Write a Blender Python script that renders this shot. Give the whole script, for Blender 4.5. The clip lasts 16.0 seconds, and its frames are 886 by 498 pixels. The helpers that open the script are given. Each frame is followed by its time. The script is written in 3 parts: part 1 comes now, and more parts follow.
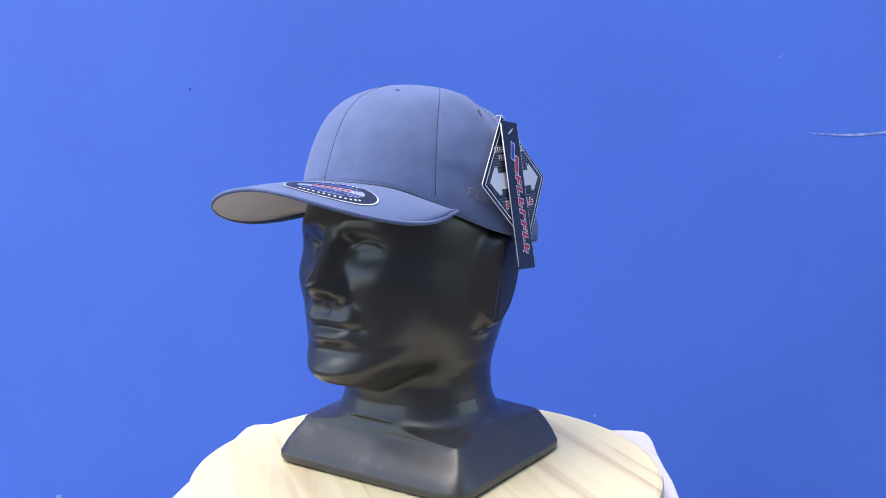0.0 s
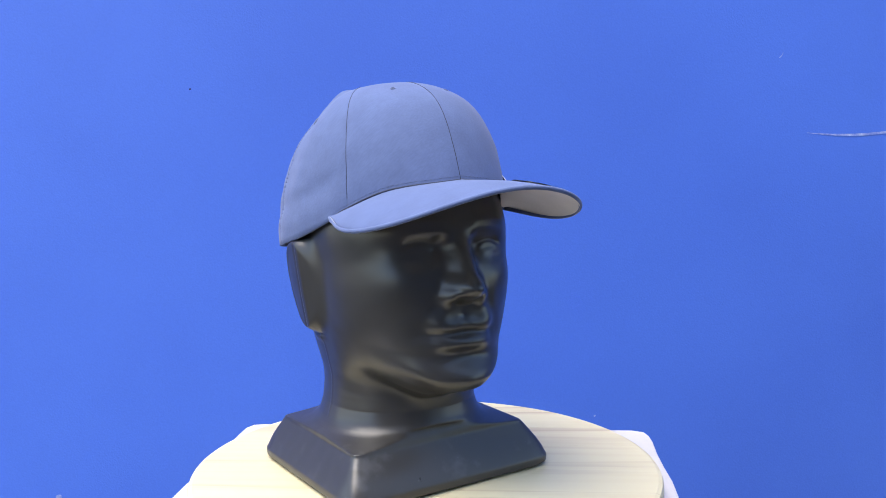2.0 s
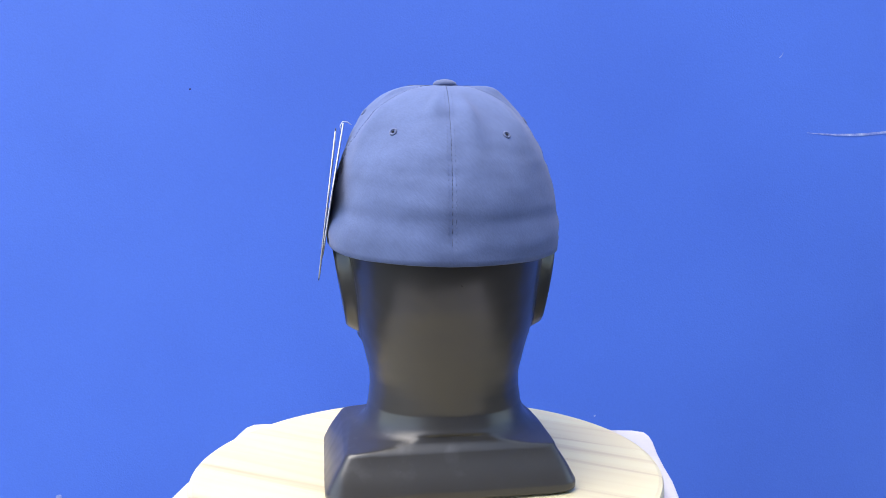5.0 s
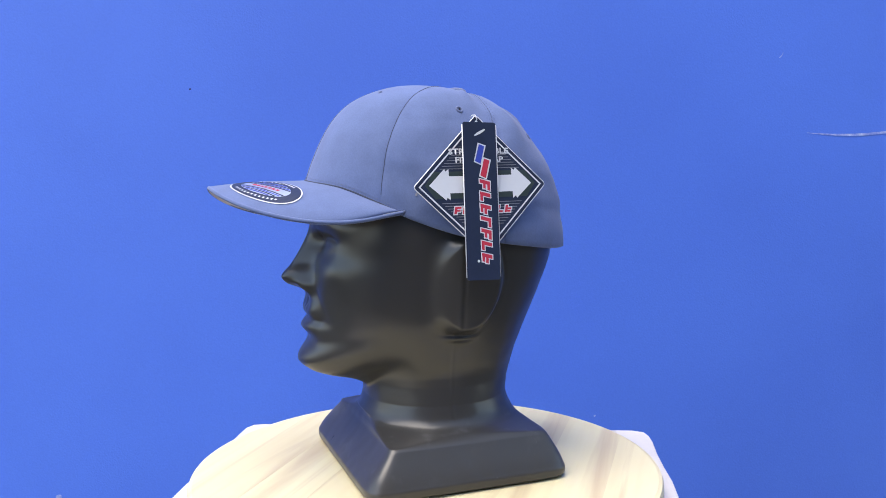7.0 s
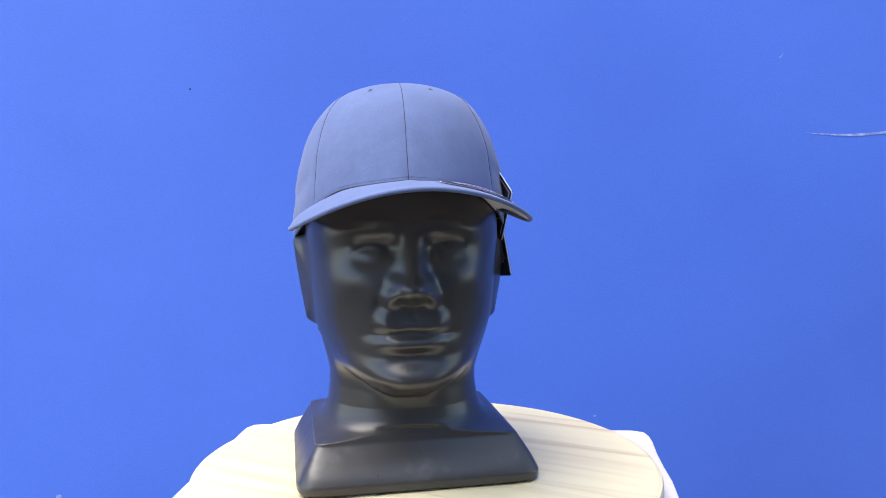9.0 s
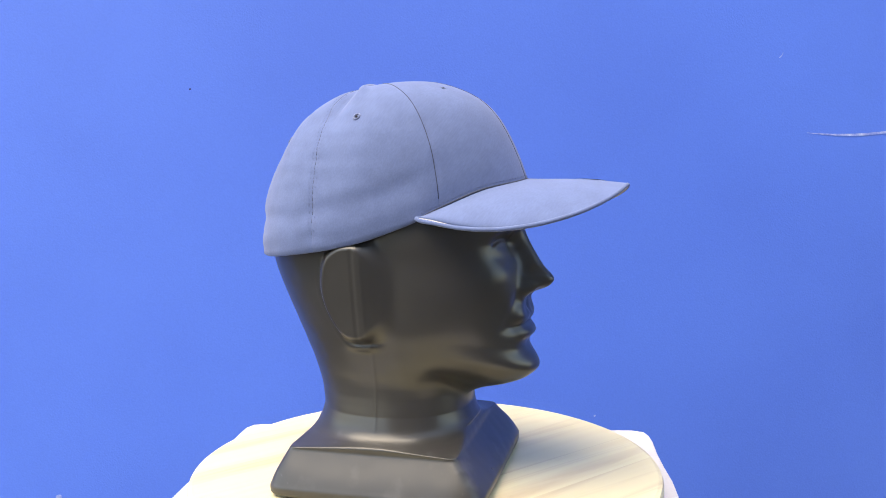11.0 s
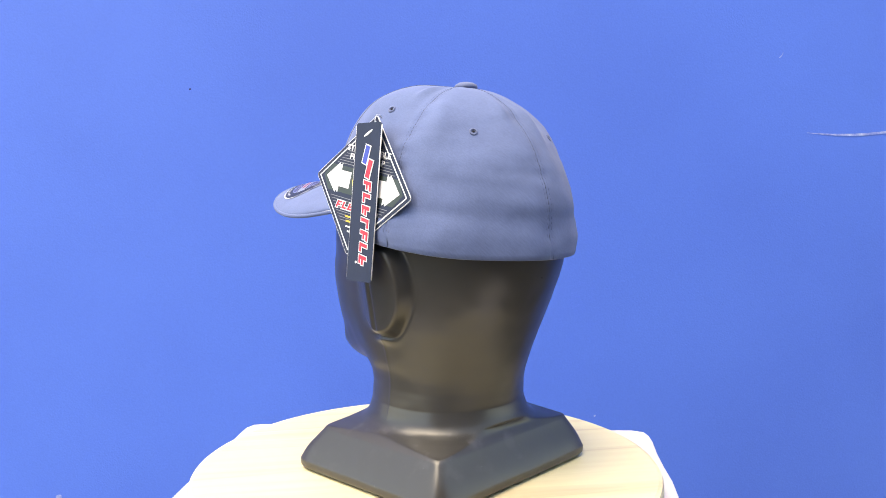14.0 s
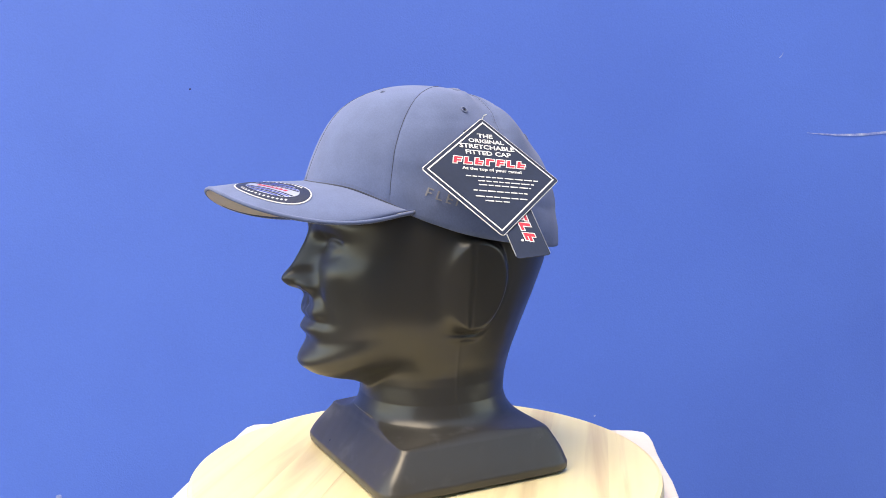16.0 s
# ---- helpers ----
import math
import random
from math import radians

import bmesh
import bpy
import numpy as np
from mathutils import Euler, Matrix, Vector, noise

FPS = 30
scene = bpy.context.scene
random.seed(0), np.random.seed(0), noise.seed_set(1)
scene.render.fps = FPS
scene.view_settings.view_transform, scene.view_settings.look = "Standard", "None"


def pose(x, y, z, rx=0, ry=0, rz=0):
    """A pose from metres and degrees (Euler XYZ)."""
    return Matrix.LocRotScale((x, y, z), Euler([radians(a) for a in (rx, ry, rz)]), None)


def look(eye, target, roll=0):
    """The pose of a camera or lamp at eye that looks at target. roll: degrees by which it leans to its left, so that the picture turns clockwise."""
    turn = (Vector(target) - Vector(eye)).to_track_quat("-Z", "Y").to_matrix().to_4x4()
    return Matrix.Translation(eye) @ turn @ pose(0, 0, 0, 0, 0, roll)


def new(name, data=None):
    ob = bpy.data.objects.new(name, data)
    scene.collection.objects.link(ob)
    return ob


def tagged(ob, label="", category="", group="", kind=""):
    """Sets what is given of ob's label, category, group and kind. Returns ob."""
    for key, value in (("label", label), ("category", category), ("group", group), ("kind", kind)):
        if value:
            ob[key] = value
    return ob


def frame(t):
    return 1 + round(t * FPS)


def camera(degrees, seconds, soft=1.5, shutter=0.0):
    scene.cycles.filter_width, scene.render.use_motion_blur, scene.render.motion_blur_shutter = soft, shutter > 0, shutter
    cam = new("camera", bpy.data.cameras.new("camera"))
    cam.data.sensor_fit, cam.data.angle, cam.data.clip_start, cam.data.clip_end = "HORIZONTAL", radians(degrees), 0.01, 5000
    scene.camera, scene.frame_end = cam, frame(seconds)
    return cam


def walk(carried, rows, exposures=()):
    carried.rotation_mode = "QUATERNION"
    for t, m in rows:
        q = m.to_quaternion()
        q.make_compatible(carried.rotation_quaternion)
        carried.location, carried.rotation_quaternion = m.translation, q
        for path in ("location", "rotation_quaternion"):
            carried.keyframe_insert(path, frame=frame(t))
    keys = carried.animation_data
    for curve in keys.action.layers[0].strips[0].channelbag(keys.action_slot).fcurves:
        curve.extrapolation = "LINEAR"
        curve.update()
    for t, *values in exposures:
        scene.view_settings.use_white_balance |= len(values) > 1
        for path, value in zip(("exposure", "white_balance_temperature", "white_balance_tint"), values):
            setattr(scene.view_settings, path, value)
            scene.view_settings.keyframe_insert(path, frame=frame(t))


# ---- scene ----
# ---------------------------------------------------------------- camera
cam = camera(56.5, 16.0, soft=0.9)
EYE = pose(0, -0.70, 0.247, 84.9, 0, -1.49) @ pose(0, 0, 0, 0, 0, -0.53)
walk(cam, [(0.0, EYE), (16.0, EYE)], exposures=[(0.0, 1.70, 6610, 10), (3.0, 1.75, 6560, 10), (4.5, 1.80, 6560, 10), (7.0, 1.70, 6760, 10), (9.0, 1.85, 6710, 10), (11.5, 2.08, 8150, 8), (12.5, 1.98, 7750, 8), (13.5, 2.03, 7950, 8), (14.5, 2.18, 8750, 8), (15.0, 2.14, 8850, 8), (15.5, 2.01, 8850, 8), (16.0, 1.93, 8850, 8)])

# ---------------------------------------------------------------- light
world = bpy.data.worlds.new("sky")
scene.world = world
world.use_nodes = True
wn = world.node_tree.nodes
sky = wn.new("ShaderNodeTexSky")
sky.sky_type = "NISHITA"
sky.sun_disc = False
sky.sun_elevation, sky.sun_rotation = radians(68), radians(238)
world.node_tree.links.new(sky.outputs[0], wn["Background"].inputs[0])
wn["Background"].inputs[1].default_value = 0.15

sun = new("sun", bpy.data.lights.new("sun", "SUN"))
sun.data.energy, sun.data.angle, sun.data.color = 1.40, radians(52), (1.0, 0.93, 0.84)
sun.matrix_world = look((-0.95, -0.60, 2.95), (0, 0, 0.15))


# ---------------------------------------------------------------- materials
def material(name, colour, rough=0.6, metal=0.0, other=None, scale=40.0, amount=0.5, fine=400.0,
             bump=0.1, bump_scale=300.0, bump_depth=0.001, stretch=(1, 1, 1), coat=0.0, sheen=0.0):
    """Two scales of colour variation, and a fine relief, in object space."""
    m = bpy.data.materials.new(name)
    m.use_nodes = True
    n, l = m.node_tree.nodes, m.node_tree.links
    b = n["Principled BSDF"]
    b.inputs["Roughness"].default_value = rough
    b.inputs["Metallic"].default_value = metal
    b.inputs["Coat Weight"].default_value = coat
    b.inputs["Sheen Weight"].default_value = sheen
    tc, mp = n.new("ShaderNodeTexCoord"), n.new("ShaderNodeMapping")
    l.new(tc.outputs["Object"], mp.inputs[0])
    mp.inputs["Scale"].default_value = stretch
    a, f = n.new("ShaderNodeTexNoise"), n.new("ShaderNodeTexNoise")
    a.inputs["Scale"].default_value, f.inputs["Scale"].default_value = scale, fine
    a.inputs["Detail"].default_value = 4
    mixf = n.new("ShaderNodeMath")
    mixf.operation = "MULTIPLY_ADD"
    l.new(mp.outputs[0], a.inputs[0])
    l.new(mp.outputs[0], f.inputs[0])
    l.new(f.outputs[0], mixf.inputs[0])
    mixf.inputs[1].default_value = 0.4
    l.new(a.outputs[0], mixf.inputs[2])
    r = n.new("ShaderNodeMapRange")
    l.new(mixf.outputs[0], r.inputs[0])
    r.inputs[1].default_value, r.inputs[2].default_value = 0.45, 0.95
    mix = n.new("ShaderNodeMix")
    mix.data_type = "RGBA"
    l.new(r.outputs[0], mix.inputs[0])
    other = other or tuple(c * (1 - amount) for c in colour)
    mix.inputs[6].default_value, mix.inputs[7].default_value = (*colour, 1), (*other, 1)
    l.new(mix.outputs[2], b.inputs["Base Color"])
    if bump:
        g, bp = n.new("ShaderNodeTexNoise"), n.new("ShaderNodeBump")
        g.inputs["Scale"].default_value = bump_scale
        l.new(mp.outputs[0], g.inputs[0])
        l.new(g.outputs[0], bp.inputs["Height"])
        bp.inputs["Strength"].default_value, bp.inputs["Distance"].default_value = bump, bump_depth
        l.new(bp.outputs[0], b.inputs["Normal"])
    return m


def wood(name):
    """Pale pine: long grain streaks, a few brown ones, and a tone of its own for each board."""
    m = bpy.data.materials.new(name)
    m.use_nodes = True
    n, l = m.node_tree.nodes, m.node_tree.links
    b = n["Principled BSDF"]
    b.inputs["Roughness"].default_value = 0.42
    tc, info = n.new("ShaderNodeTexCoord"), n.new("ShaderNodeObjectInfo")
    add = n.new("ShaderNodeVectorMath")
    add.operation = "ADD"
    sc = n.new("ShaderNodeVectorMath")
    sc.operation = "SCALE"
    comb = n.new("ShaderNodeCombineXYZ")
    for k in range(3):
        l.new(info.outputs["Random"], comb.inputs[k])
    l.new(comb.outputs[0], sc.inputs[0])
    sc.inputs["Scale"].default_value = 7.0
    l.new(tc.outputs["Object"], add.inputs[0])
    l.new(sc.outputs[0], add.inputs[1])

    def streaks(stretch, scale, lo, hi, distort=0.3):
        mp, t, r = n.new("ShaderNodeMapping"), n.new("ShaderNodeTexNoise"), n.new("ShaderNodeMapRange")
        mp.inputs["Scale"].default_value = stretch
        l.new(add.outputs[0], mp.inputs[0])
        l.new(mp.outputs[0], t.inputs[0])
        t.inputs["Scale"].default_value, t.inputs["Detail"].default_value, t.inputs["Distortion"].default_value = scale, 5, distort
        l.new(t.outputs[0], r.inputs[0])
        r.inputs[1].default_value, r.inputs[2].default_value = lo, hi
        return r.outputs[0]

    def mixed(fac, one, two):
        x = n.new("ShaderNodeMix")
        x.data_type = "RGBA"
        l.new(fac, x.inputs[0])
        for sock, v in ((6, one), (7, two)):
            if isinstance(v, tuple):
                x.inputs[sock].default_value = (*v, 1)
            else:
                l.new(v, x.inputs[sock])
        return x.outputs[2]
    tone = mixed(info.outputs["Random"], (0.67, 0.61, 0.385), (0.65, 0.57, 0.35))
    col = mixed(streaks((0.06, 1, 1), 90, 0.42, 0.72), tone, (0.63, 0.54, 0.325))
    col = mixed(streaks((0.05, 1, 1), 28, 0.55, 0.72, 1.0), col, (0.47, 0.36, 0.22))
    col = mixed(streaks((0.35, 1, 1), 130, 0.73, 0.84), col, (0.34, 0.22, 0.13))
    l.new(col, b.inputs["Base Color"])
    bp = n.new("ShaderNodeBump")
    bp.inputs["Strength"].default_value, bp.inputs["Distance"].default_value = 0.15, 0.0004
    l.new(streaks((0.05, 1, 1), 220, 0.3, 0.7), bp.inputs["Height"])
    l.new(bp.outputs[0], b.inputs["Normal"])
    return m


def plastic(name):
    """Black moulded plastic, faintly dimpled, with pale dust on the flat top of its base."""
    m = material(name, (0.035, 0.033, 0.031), 0.34, other=(0.0355, 0.0335, 0.0315), scale=25, bump=0.0, bump_scale=170)
    n, l = m.node_tree.nodes, m.node_tree.links
    b = n["Principled BSDF"]
    b.inputs["Specular IOR Level"].default_value = 0.5
    tc, sep, geo, sepn = n.new("ShaderNodeTexCoord"), n.new("ShaderNodeSeparateXYZ"), n.new("ShaderNodeNewGeometry"), n.new("ShaderNodeSeparateXYZ")
    l.new(tc.outputs["Object"], sep.inputs[0])
    l.new(geo.outputs["Normal"], sepn.inputs[0])

    def ranged(sock, lo, hi, out0=0.0, out1=1.0):
        r = n.new("ShaderNodeMapRange")
        l.new(sock, r.inputs[0])
        r.inputs[1].default_value, r.inputs[2].default_value, r.inputs[3].default_value, r.inputs[4].default_value = lo, hi, out0, out1
        return r.outputs[0]

    def times(a, c):
        t = n.new("ShaderNodeMath")
        t.operation = "MULTIPLY"
        l.new(a, t.inputs[0])
        l.new(c, t.inputs[1])
        return t.outputs[0]
    big, small = n.new("ShaderNodeTexNoise"), n.new("ShaderNodeTexNoise")
    big.inputs["Scale"].default_value, small.inputs["Scale"].default_value, big.inputs["Detail"].default_value = 45, 900, 6
    for t in (big, small):
        l.new(tc.outputs["Object"], t.inputs[0])
    dust = times(times(ranged(sepn.outputs[2], 0.35, 0.8), ranged(sep.outputs[2], 0.062, 0.045)), ranged(big.outputs[0], 0.57, 0.70, 0.0, 0.14))
    speck = times(ranged(small.outputs[0], 0.74, 0.80), ranged(sep.outputs[2], 0.060, 0.04, 0.0, 0.5))
    mx = n.new("ShaderNodeMath")
    mx.operation = "MAXIMUM"
    l.new(dust, mx.inputs[0])
    l.new(speck, mx.inputs[1])
    mix = n.new("ShaderNodeMix")
    mix.data_type = "RGBA"
    l.new(mx.outputs[0], mix.inputs[0])
    l.new(b.inputs["Base Color"].links[0].from_socket, mix.inputs[6])
    mix.inputs[7].default_value = (0.34, 0.34, 0.36, 1)
    l.new(mix.outputs[2], b.inputs["Base Color"])
    # scuffed and polished patches
    wear = n.new("ShaderNodeTexNoise")
    wear.inputs["Scale"].default_value, wear.inputs["Detail"].default_value = 22, 5
    l.new(tc.outputs["Object"], wear.inputs[0])
    l.new(ranged(wear.outputs[0], 0.15, 0.85, 0.25, 0.38), b.inputs["Roughness"])
    return m


def twill(name, colour):
    """Cotton twill: fine diagonal ribs, faint fading."""
    m = material(name, colour, 0.92, other=tuple(c * 0.82 for c in colour), scale=55, fine=1100, bump=0.0, sheen=0.12)
    n, l = m.node_tree.nodes, m.node_tree.links
    tc, mp, ns, bp = (n.new("ShaderNode" + k) for k in ("TexCoord", "Mapping", "TexNoise", "Bump"))
    l.new(tc.outputs["Object"], mp.inputs[0])
    mp.vector_type = "TEXTURE"
    mp.inputs["Rotation"].default_value = (radians(25), radians(42), radians(10))
    mp.inputs["Scale"].default_value = (1.0, 1.0, 5.0)
    ns.inputs["Scale"].default_value, ns.inputs["Detail"].default_value = 850, 3
    l.new(mp.outputs[0], ns.inputs[0])
    b = n["Principled BSDF"]
    shade, rib = n.new("ShaderNodeMapRange"), n.new("ShaderNodeMix")
    l.new(ns.outputs[0], shade.inputs[0])
    shade.inputs[1].default_value, shade.inputs[2].default_value = 0.38, 0.62
    rib.data_type, rib.blend_type = "RGBA", "MULTIPLY"
    rib.inputs[0].default_value = 1.0
    tint = n.new("ShaderNodeMix")
    tint.data_type = "RGBA"
    tint.inputs[6].default_value, tint.inputs[7].default_value = (0.955, 0.955, 0.96, 1), (1.045, 1.045, 1.04, 1)
    l.new(shade.outputs[0], tint.inputs[0])
    l.new(b.inputs["Base Color"].links[0].from_socket, rib.inputs[6])
    l.new(tint.outputs[2], rib.inputs[7])
    l.new(rib.outputs[2], b.inputs["Base Color"])
    l.new(ns.outputs[0], bp.inputs["Height"])
    bp.inputs["Strength"].default_value, bp.inputs["Distance"].default_value = 0.22, 0.0005
    l.new(bp.outputs[0], n["Principled BSDF"].inputs["Normal"])
    return m


BLUE = material("blue_wall_paint", (0.076, 0.178, 0.675), 0.6, other=(0.0625, 0.148, 0.595), scale=2.2, fine=330.0, bump=0.3, bump_scale=300)
PLASTIC = plastic("black_gloss_plastic")
TWILL = twill("grey_twill", (0.104, 0.142, 0.284))
UNDER = material("grey_undervisor", (0.62, 0.59, 0.59), 0.9, amount=0.1, bump_scale=1500)
TWILL_LIGHT = material("grey_thread_cover", (0.108, 0.136, 0.25), 0.9, amount=0.15, scale=30, bump=0.3, bump_scale=1500, sheen=0.2)
STITCH = material("stitch_thread", (0.098, 0.130, 0.250), 0.9, amount=0.2)
STITCH_DARK = material("seam_thread", (0.062, 0.078, 0.135), 0.9, amount=0.2)
STITCH_SOFT = material("brim_thread", (0.115, 0.138, 0.22), 0.9, amount=0.2)
EMBROIDERY = material("pale_embroidery", (0.19, 0.20, 0.25), 0.7, amount=0.2)
HOLE = material("dark_hole", (0.006, 0.006, 0.008), 1.0, amount=0.1)
FOIL = material("silver_foil", (0.76, 0.82, 0.88), 0.28, metal=0.7, amount=0.1)
GREEN = material("dark_green_print", (0.030, 0.045, 0.042), 0.4, amount=0.2)
GREY = material("grey_print", (0.20, 0.20, 0.22), 0.5, amount=0.1)
BLUE_INK = material("blue_print", (0.04, 0.07, 0.42), 0.45, amount=0.1)
THREAD = material("dark_thread", (0.04, 0.048, 0.08), 0.9, amount=0.2)
PINE = wood("pine")
CHALK = material("chalky_scratch", (0.45, 0.50, 0.72), 0.8, amount=0.5, other=(0.10, 0.16, 0.55), scale=60)
CHALK_FAINT = material("faint_scratch", (0.10, 0.195, 0.69), 0.6, other=(0.062, 0.150, 0.65), scale=60)
SPOT = material("dark_spot", (0.015, 0.03, 0.16), 0.8, amount=0.2)
MATT_GREY = material("matt_grey", (0.26, 0.25, 0.24), 0.9, amount=0.2, scale=6, bump=0.3, bump_scale=80)
BOARD = material("white_board", (0.56, 0.53, 0.53), 0.7, amount=0.12, scale=20)
CARD = material("black_card", (0.019, 0.028, 0.062), 0.46, amount=0.2)
CARD.node_tree.nodes["Principled BSDF"].inputs["Specular IOR Level"].default_value = 0.3
WHITE = material("white_print", (0.66, 0.66, 0.69), 0.45, amount=0.05)
RED = material("red_print", (0.55, 0.03, 0.06), 0.45, amount=0.1)
YELLOW = material("yellow_print", (0.75, 0.50, 0.06), 0.45, amount=0.1)
GROUND = material("concrete", (0.045, 0.042, 0.040), 0.9, amount=0.3, scale=4, bump=0.4, bump_scale=60)


# ---------------------------------------------------------------- mesh helpers
def mesh_object(name, bm, mat, smooth=True):
    me = bpy.data.meshes.new(name)
    bm.normal_update()
    bm.to_mesh(me)
    bm.free()
    me.materials.append(mat)
    if smooth:
        me.shade_smooth()
    return new(name, me)


def part(name, bm, mat, parent, label="", smooth=True):
    ob = mesh_object(name, bm, mat, smooth)
    ob.parent = parent
    return tagged(ob, label)


def grid_mesh(rows, loop=True, cap_start=False, cap_end=False):
    """A skin over rows of points; loop closes each row."""
    bm = bmesh.new()
    vs = [[bm.verts.new(p) for p in row] for row in rows]
    n = len(rows[0])
    for i in range(len(rows) - 1):
        for j in range(n if loop else n - 1):
            k = (j + 1) % n
            bm.faces.new((vs[i][j], vs[i][k], vs[i + 1][k], vs[i + 1][j]))
    if cap_start:
        bm.faces.new(vs[0][::-1])
    if cap_end:
        bm.faces.new(vs[-1])
    return bm


def box(sx, sy, sz, bevel=0.0, at=(0, 0, 0), segments=2):
    bm = bmesh.new()
    bmesh.ops.create_cube(bm, size=1)
    bmesh.ops.scale(bm, vec=(sx, sy, sz), verts=bm.verts)
    if bevel:
        bmesh.ops.bevel(bm, geom=bm.edges[:], offset=bevel, segments=segments, affect="EDGES", profile=0.5)
    bmesh.ops.translate(bm, vec=at, verts=bm.verts)
    return bm


def tube(points, radius, sides=6):
    """A thin round cord along points."""
    rows = []
    for i, p in enumerate(points):
        d = Vector(points[min(i + 1, len(points) - 1)]) - Vector(points[max(i - 1, 0)])
        q = d.to_track_quat("Z", "Y")
        rows.append([Vector(p) + q @ Vector((radius * math.cos(a), radius * math.sin(a), 0)) for a in np.linspace(0, 2 * math.pi, sides, endpoint=False)])
    return grid_mesh(rows, True, True, True)


def smoothstep(a, b, x):
    t = min(1.0, max(0.0, (x - a) / (b - a)))
    return t * t * (3 - 2 * t)


def spline(xs, ys, x):
    """A monotone cubic through a short table."""
    if x <= xs[0]:
        return ys[0]
    if x >= xs[-1]:
        return ys[-1]
    i = max(k for k in range(len(xs) - 1) if xs[k] <= x)
    d = [(ys[k + 1] - ys[k]) / (xs[k + 1] - xs[k]) for k in range(len(xs) - 1)]

    def slope(k):
        if k == 0 or k == len(xs) - 1:
            return d[0] if k == 0 else d[-1]
        if d[k - 1] * d[k] <= 0:
            return 0.0
        return 2 * d[k - 1] * d[k] / (d[k - 1] + d[k])
    h = xs[i + 1] - xs[i]
    t = (x - xs[i]) / h
    return ((1 + 2 * t) * (1 - t) ** 2 * ys[i] + t * (1 - t) ** 2 * h * slope(i)
            + t * t * (3 - 2 * t) * ys[i + 1] + t * t * (t - 1) * h * slope(i + 1))


# ---------------------------------------------------------------- setting
def scuff(points, width, lift=0.0006):
    """A thin flat smear on the wall, tapered to its ends."""
    bm = bmesh.new()
    up, low = [], []
    n = len(points)
    for i, (x, z) in enumerate(points):
        w = width * (0.15 + 0.85 * math.sin(math.pi * (i + 0.5) / n))
        up.append(bm.verts.new((x, WALL_Y - lift, z + w)))
        low.append(bm.verts.new((x, WALL_Y - lift, z - w)))
    for i in range(n - 1):
        bm.faces.new((low[i], low[i + 1], up[i + 1], up[i]))
    return bm


WALL_Y = 0.75


def build_setting():
    ground = mesh_object("ground", box(60, 60, 0.1, at=(0, 0, -0.85)), GROUND, False)
    tagged(ground, "plain grey concrete ground under the stand", "ground", kind="structure")
    wall = mesh_object("wall_back", box(7.0, 0.1, 3.2, at=(0.4, WALL_Y + 0.05, 0.8)), BLUE, False)
    tagged(wall, "bright blue painted wall with faint scuffs", "wall", kind="structure")
    streak = [(0.682 + 0.0092 * i, 0.3160 - 0.0042 * math.sin(math.pi * min(1.0, i / 16)) + 0.00012 * max(0, i - 12)) for i in range(26)]
    part("scuff", scuff(streak, 0.0022), CHALK, wall, "pale curved scratch", False)
    part("scuff", scuff([(0.629, 0.4465), (0.632, 0.4490), (0.6345, 0.4520), (0.636, 0.4560)], 0.0014), CHALK, wall, "", False)
    rng = random.Random(11)
    for i in range(22):
        a, r = i * 0.7, rng.uniform(0.008, 0.017)
        x, z = 0.2731 + r * math.cos(a) * 0.7, 0.0198 + r * math.sin(a)
        part("scuff", scuff([(x - 0.002, z), (x, z + rng.uniform(-0.002, 0.002)), (x + 0.002, z + rng.uniform(-0.002, 0.002))], 0.0009, 0.0001 + 0.00001 * i), CHALK_FAINT, wall, "", False)
    for x, z, w, mat in ((-0.3954, 0.3987, 0.0018, SPOT), (0.3091, -0.1883, 0.0018, CHALK), (-0.6548, -0.3209, 0.005, CHALK), (0.03, 0.30, 0.0010, SPOT)):
        part("scuff", scuff([(x - w, z), (x, z), (x + w, z + w * 0.3)], w), mat, wall, "", False)
    # added out of view: blocks low sky, shading the blue wall and head reflections
    blocker = mesh_object("sky_blocker", box(4.6, 0.1, 2.8, at=(1.35, -1.90, 0.60)), MATT_GREY, False)
    tagged(blocker, "unseen grey panel added behind the camera to block sky light", "wall", kind="structure")

    stand = new("display_stand")
    stand.matrix_basis = pose(-0.0024, -0.042, 0, 0, 0, -6.5)
    tagged(stand, "square stand with a worn white top under the turntable", "stand")
    # top board with nibbled corners
    h = 0.2155
    rng = random.Random(3)
    outline = []
    for k in range(4):
        c, sn = round(math.cos(math.pi / 2 * k)), round(math.sin(math.pi / 2 * k))
        edge = [(h, -h + 0.016)] + [(h + rng.uniform(-0.0012, 0.0006), -h + 2 * h * j / 12) for j in range(1, 12)] + [(h, h - 0.016), (h - 0.003, h - 0.005), (h - 0.014, h)]
        outline += [(x * c - y * sn, x * sn + y * c) for x, y in edge]
    rows = [[(x * g, y * g, z) for x, y in outline] for g, z in ((0.99, -0.044), (1, -0.0425), (1, -0.0255), (0.992, -0.0242))]
    part("top", grid_mesh(rows, True, True, True), BOARD, stand, smooth=False)
    part("body", box(0.38, 0.38, 0.754, 0.006, (0, 0, -0.423)), BOARD, stand)


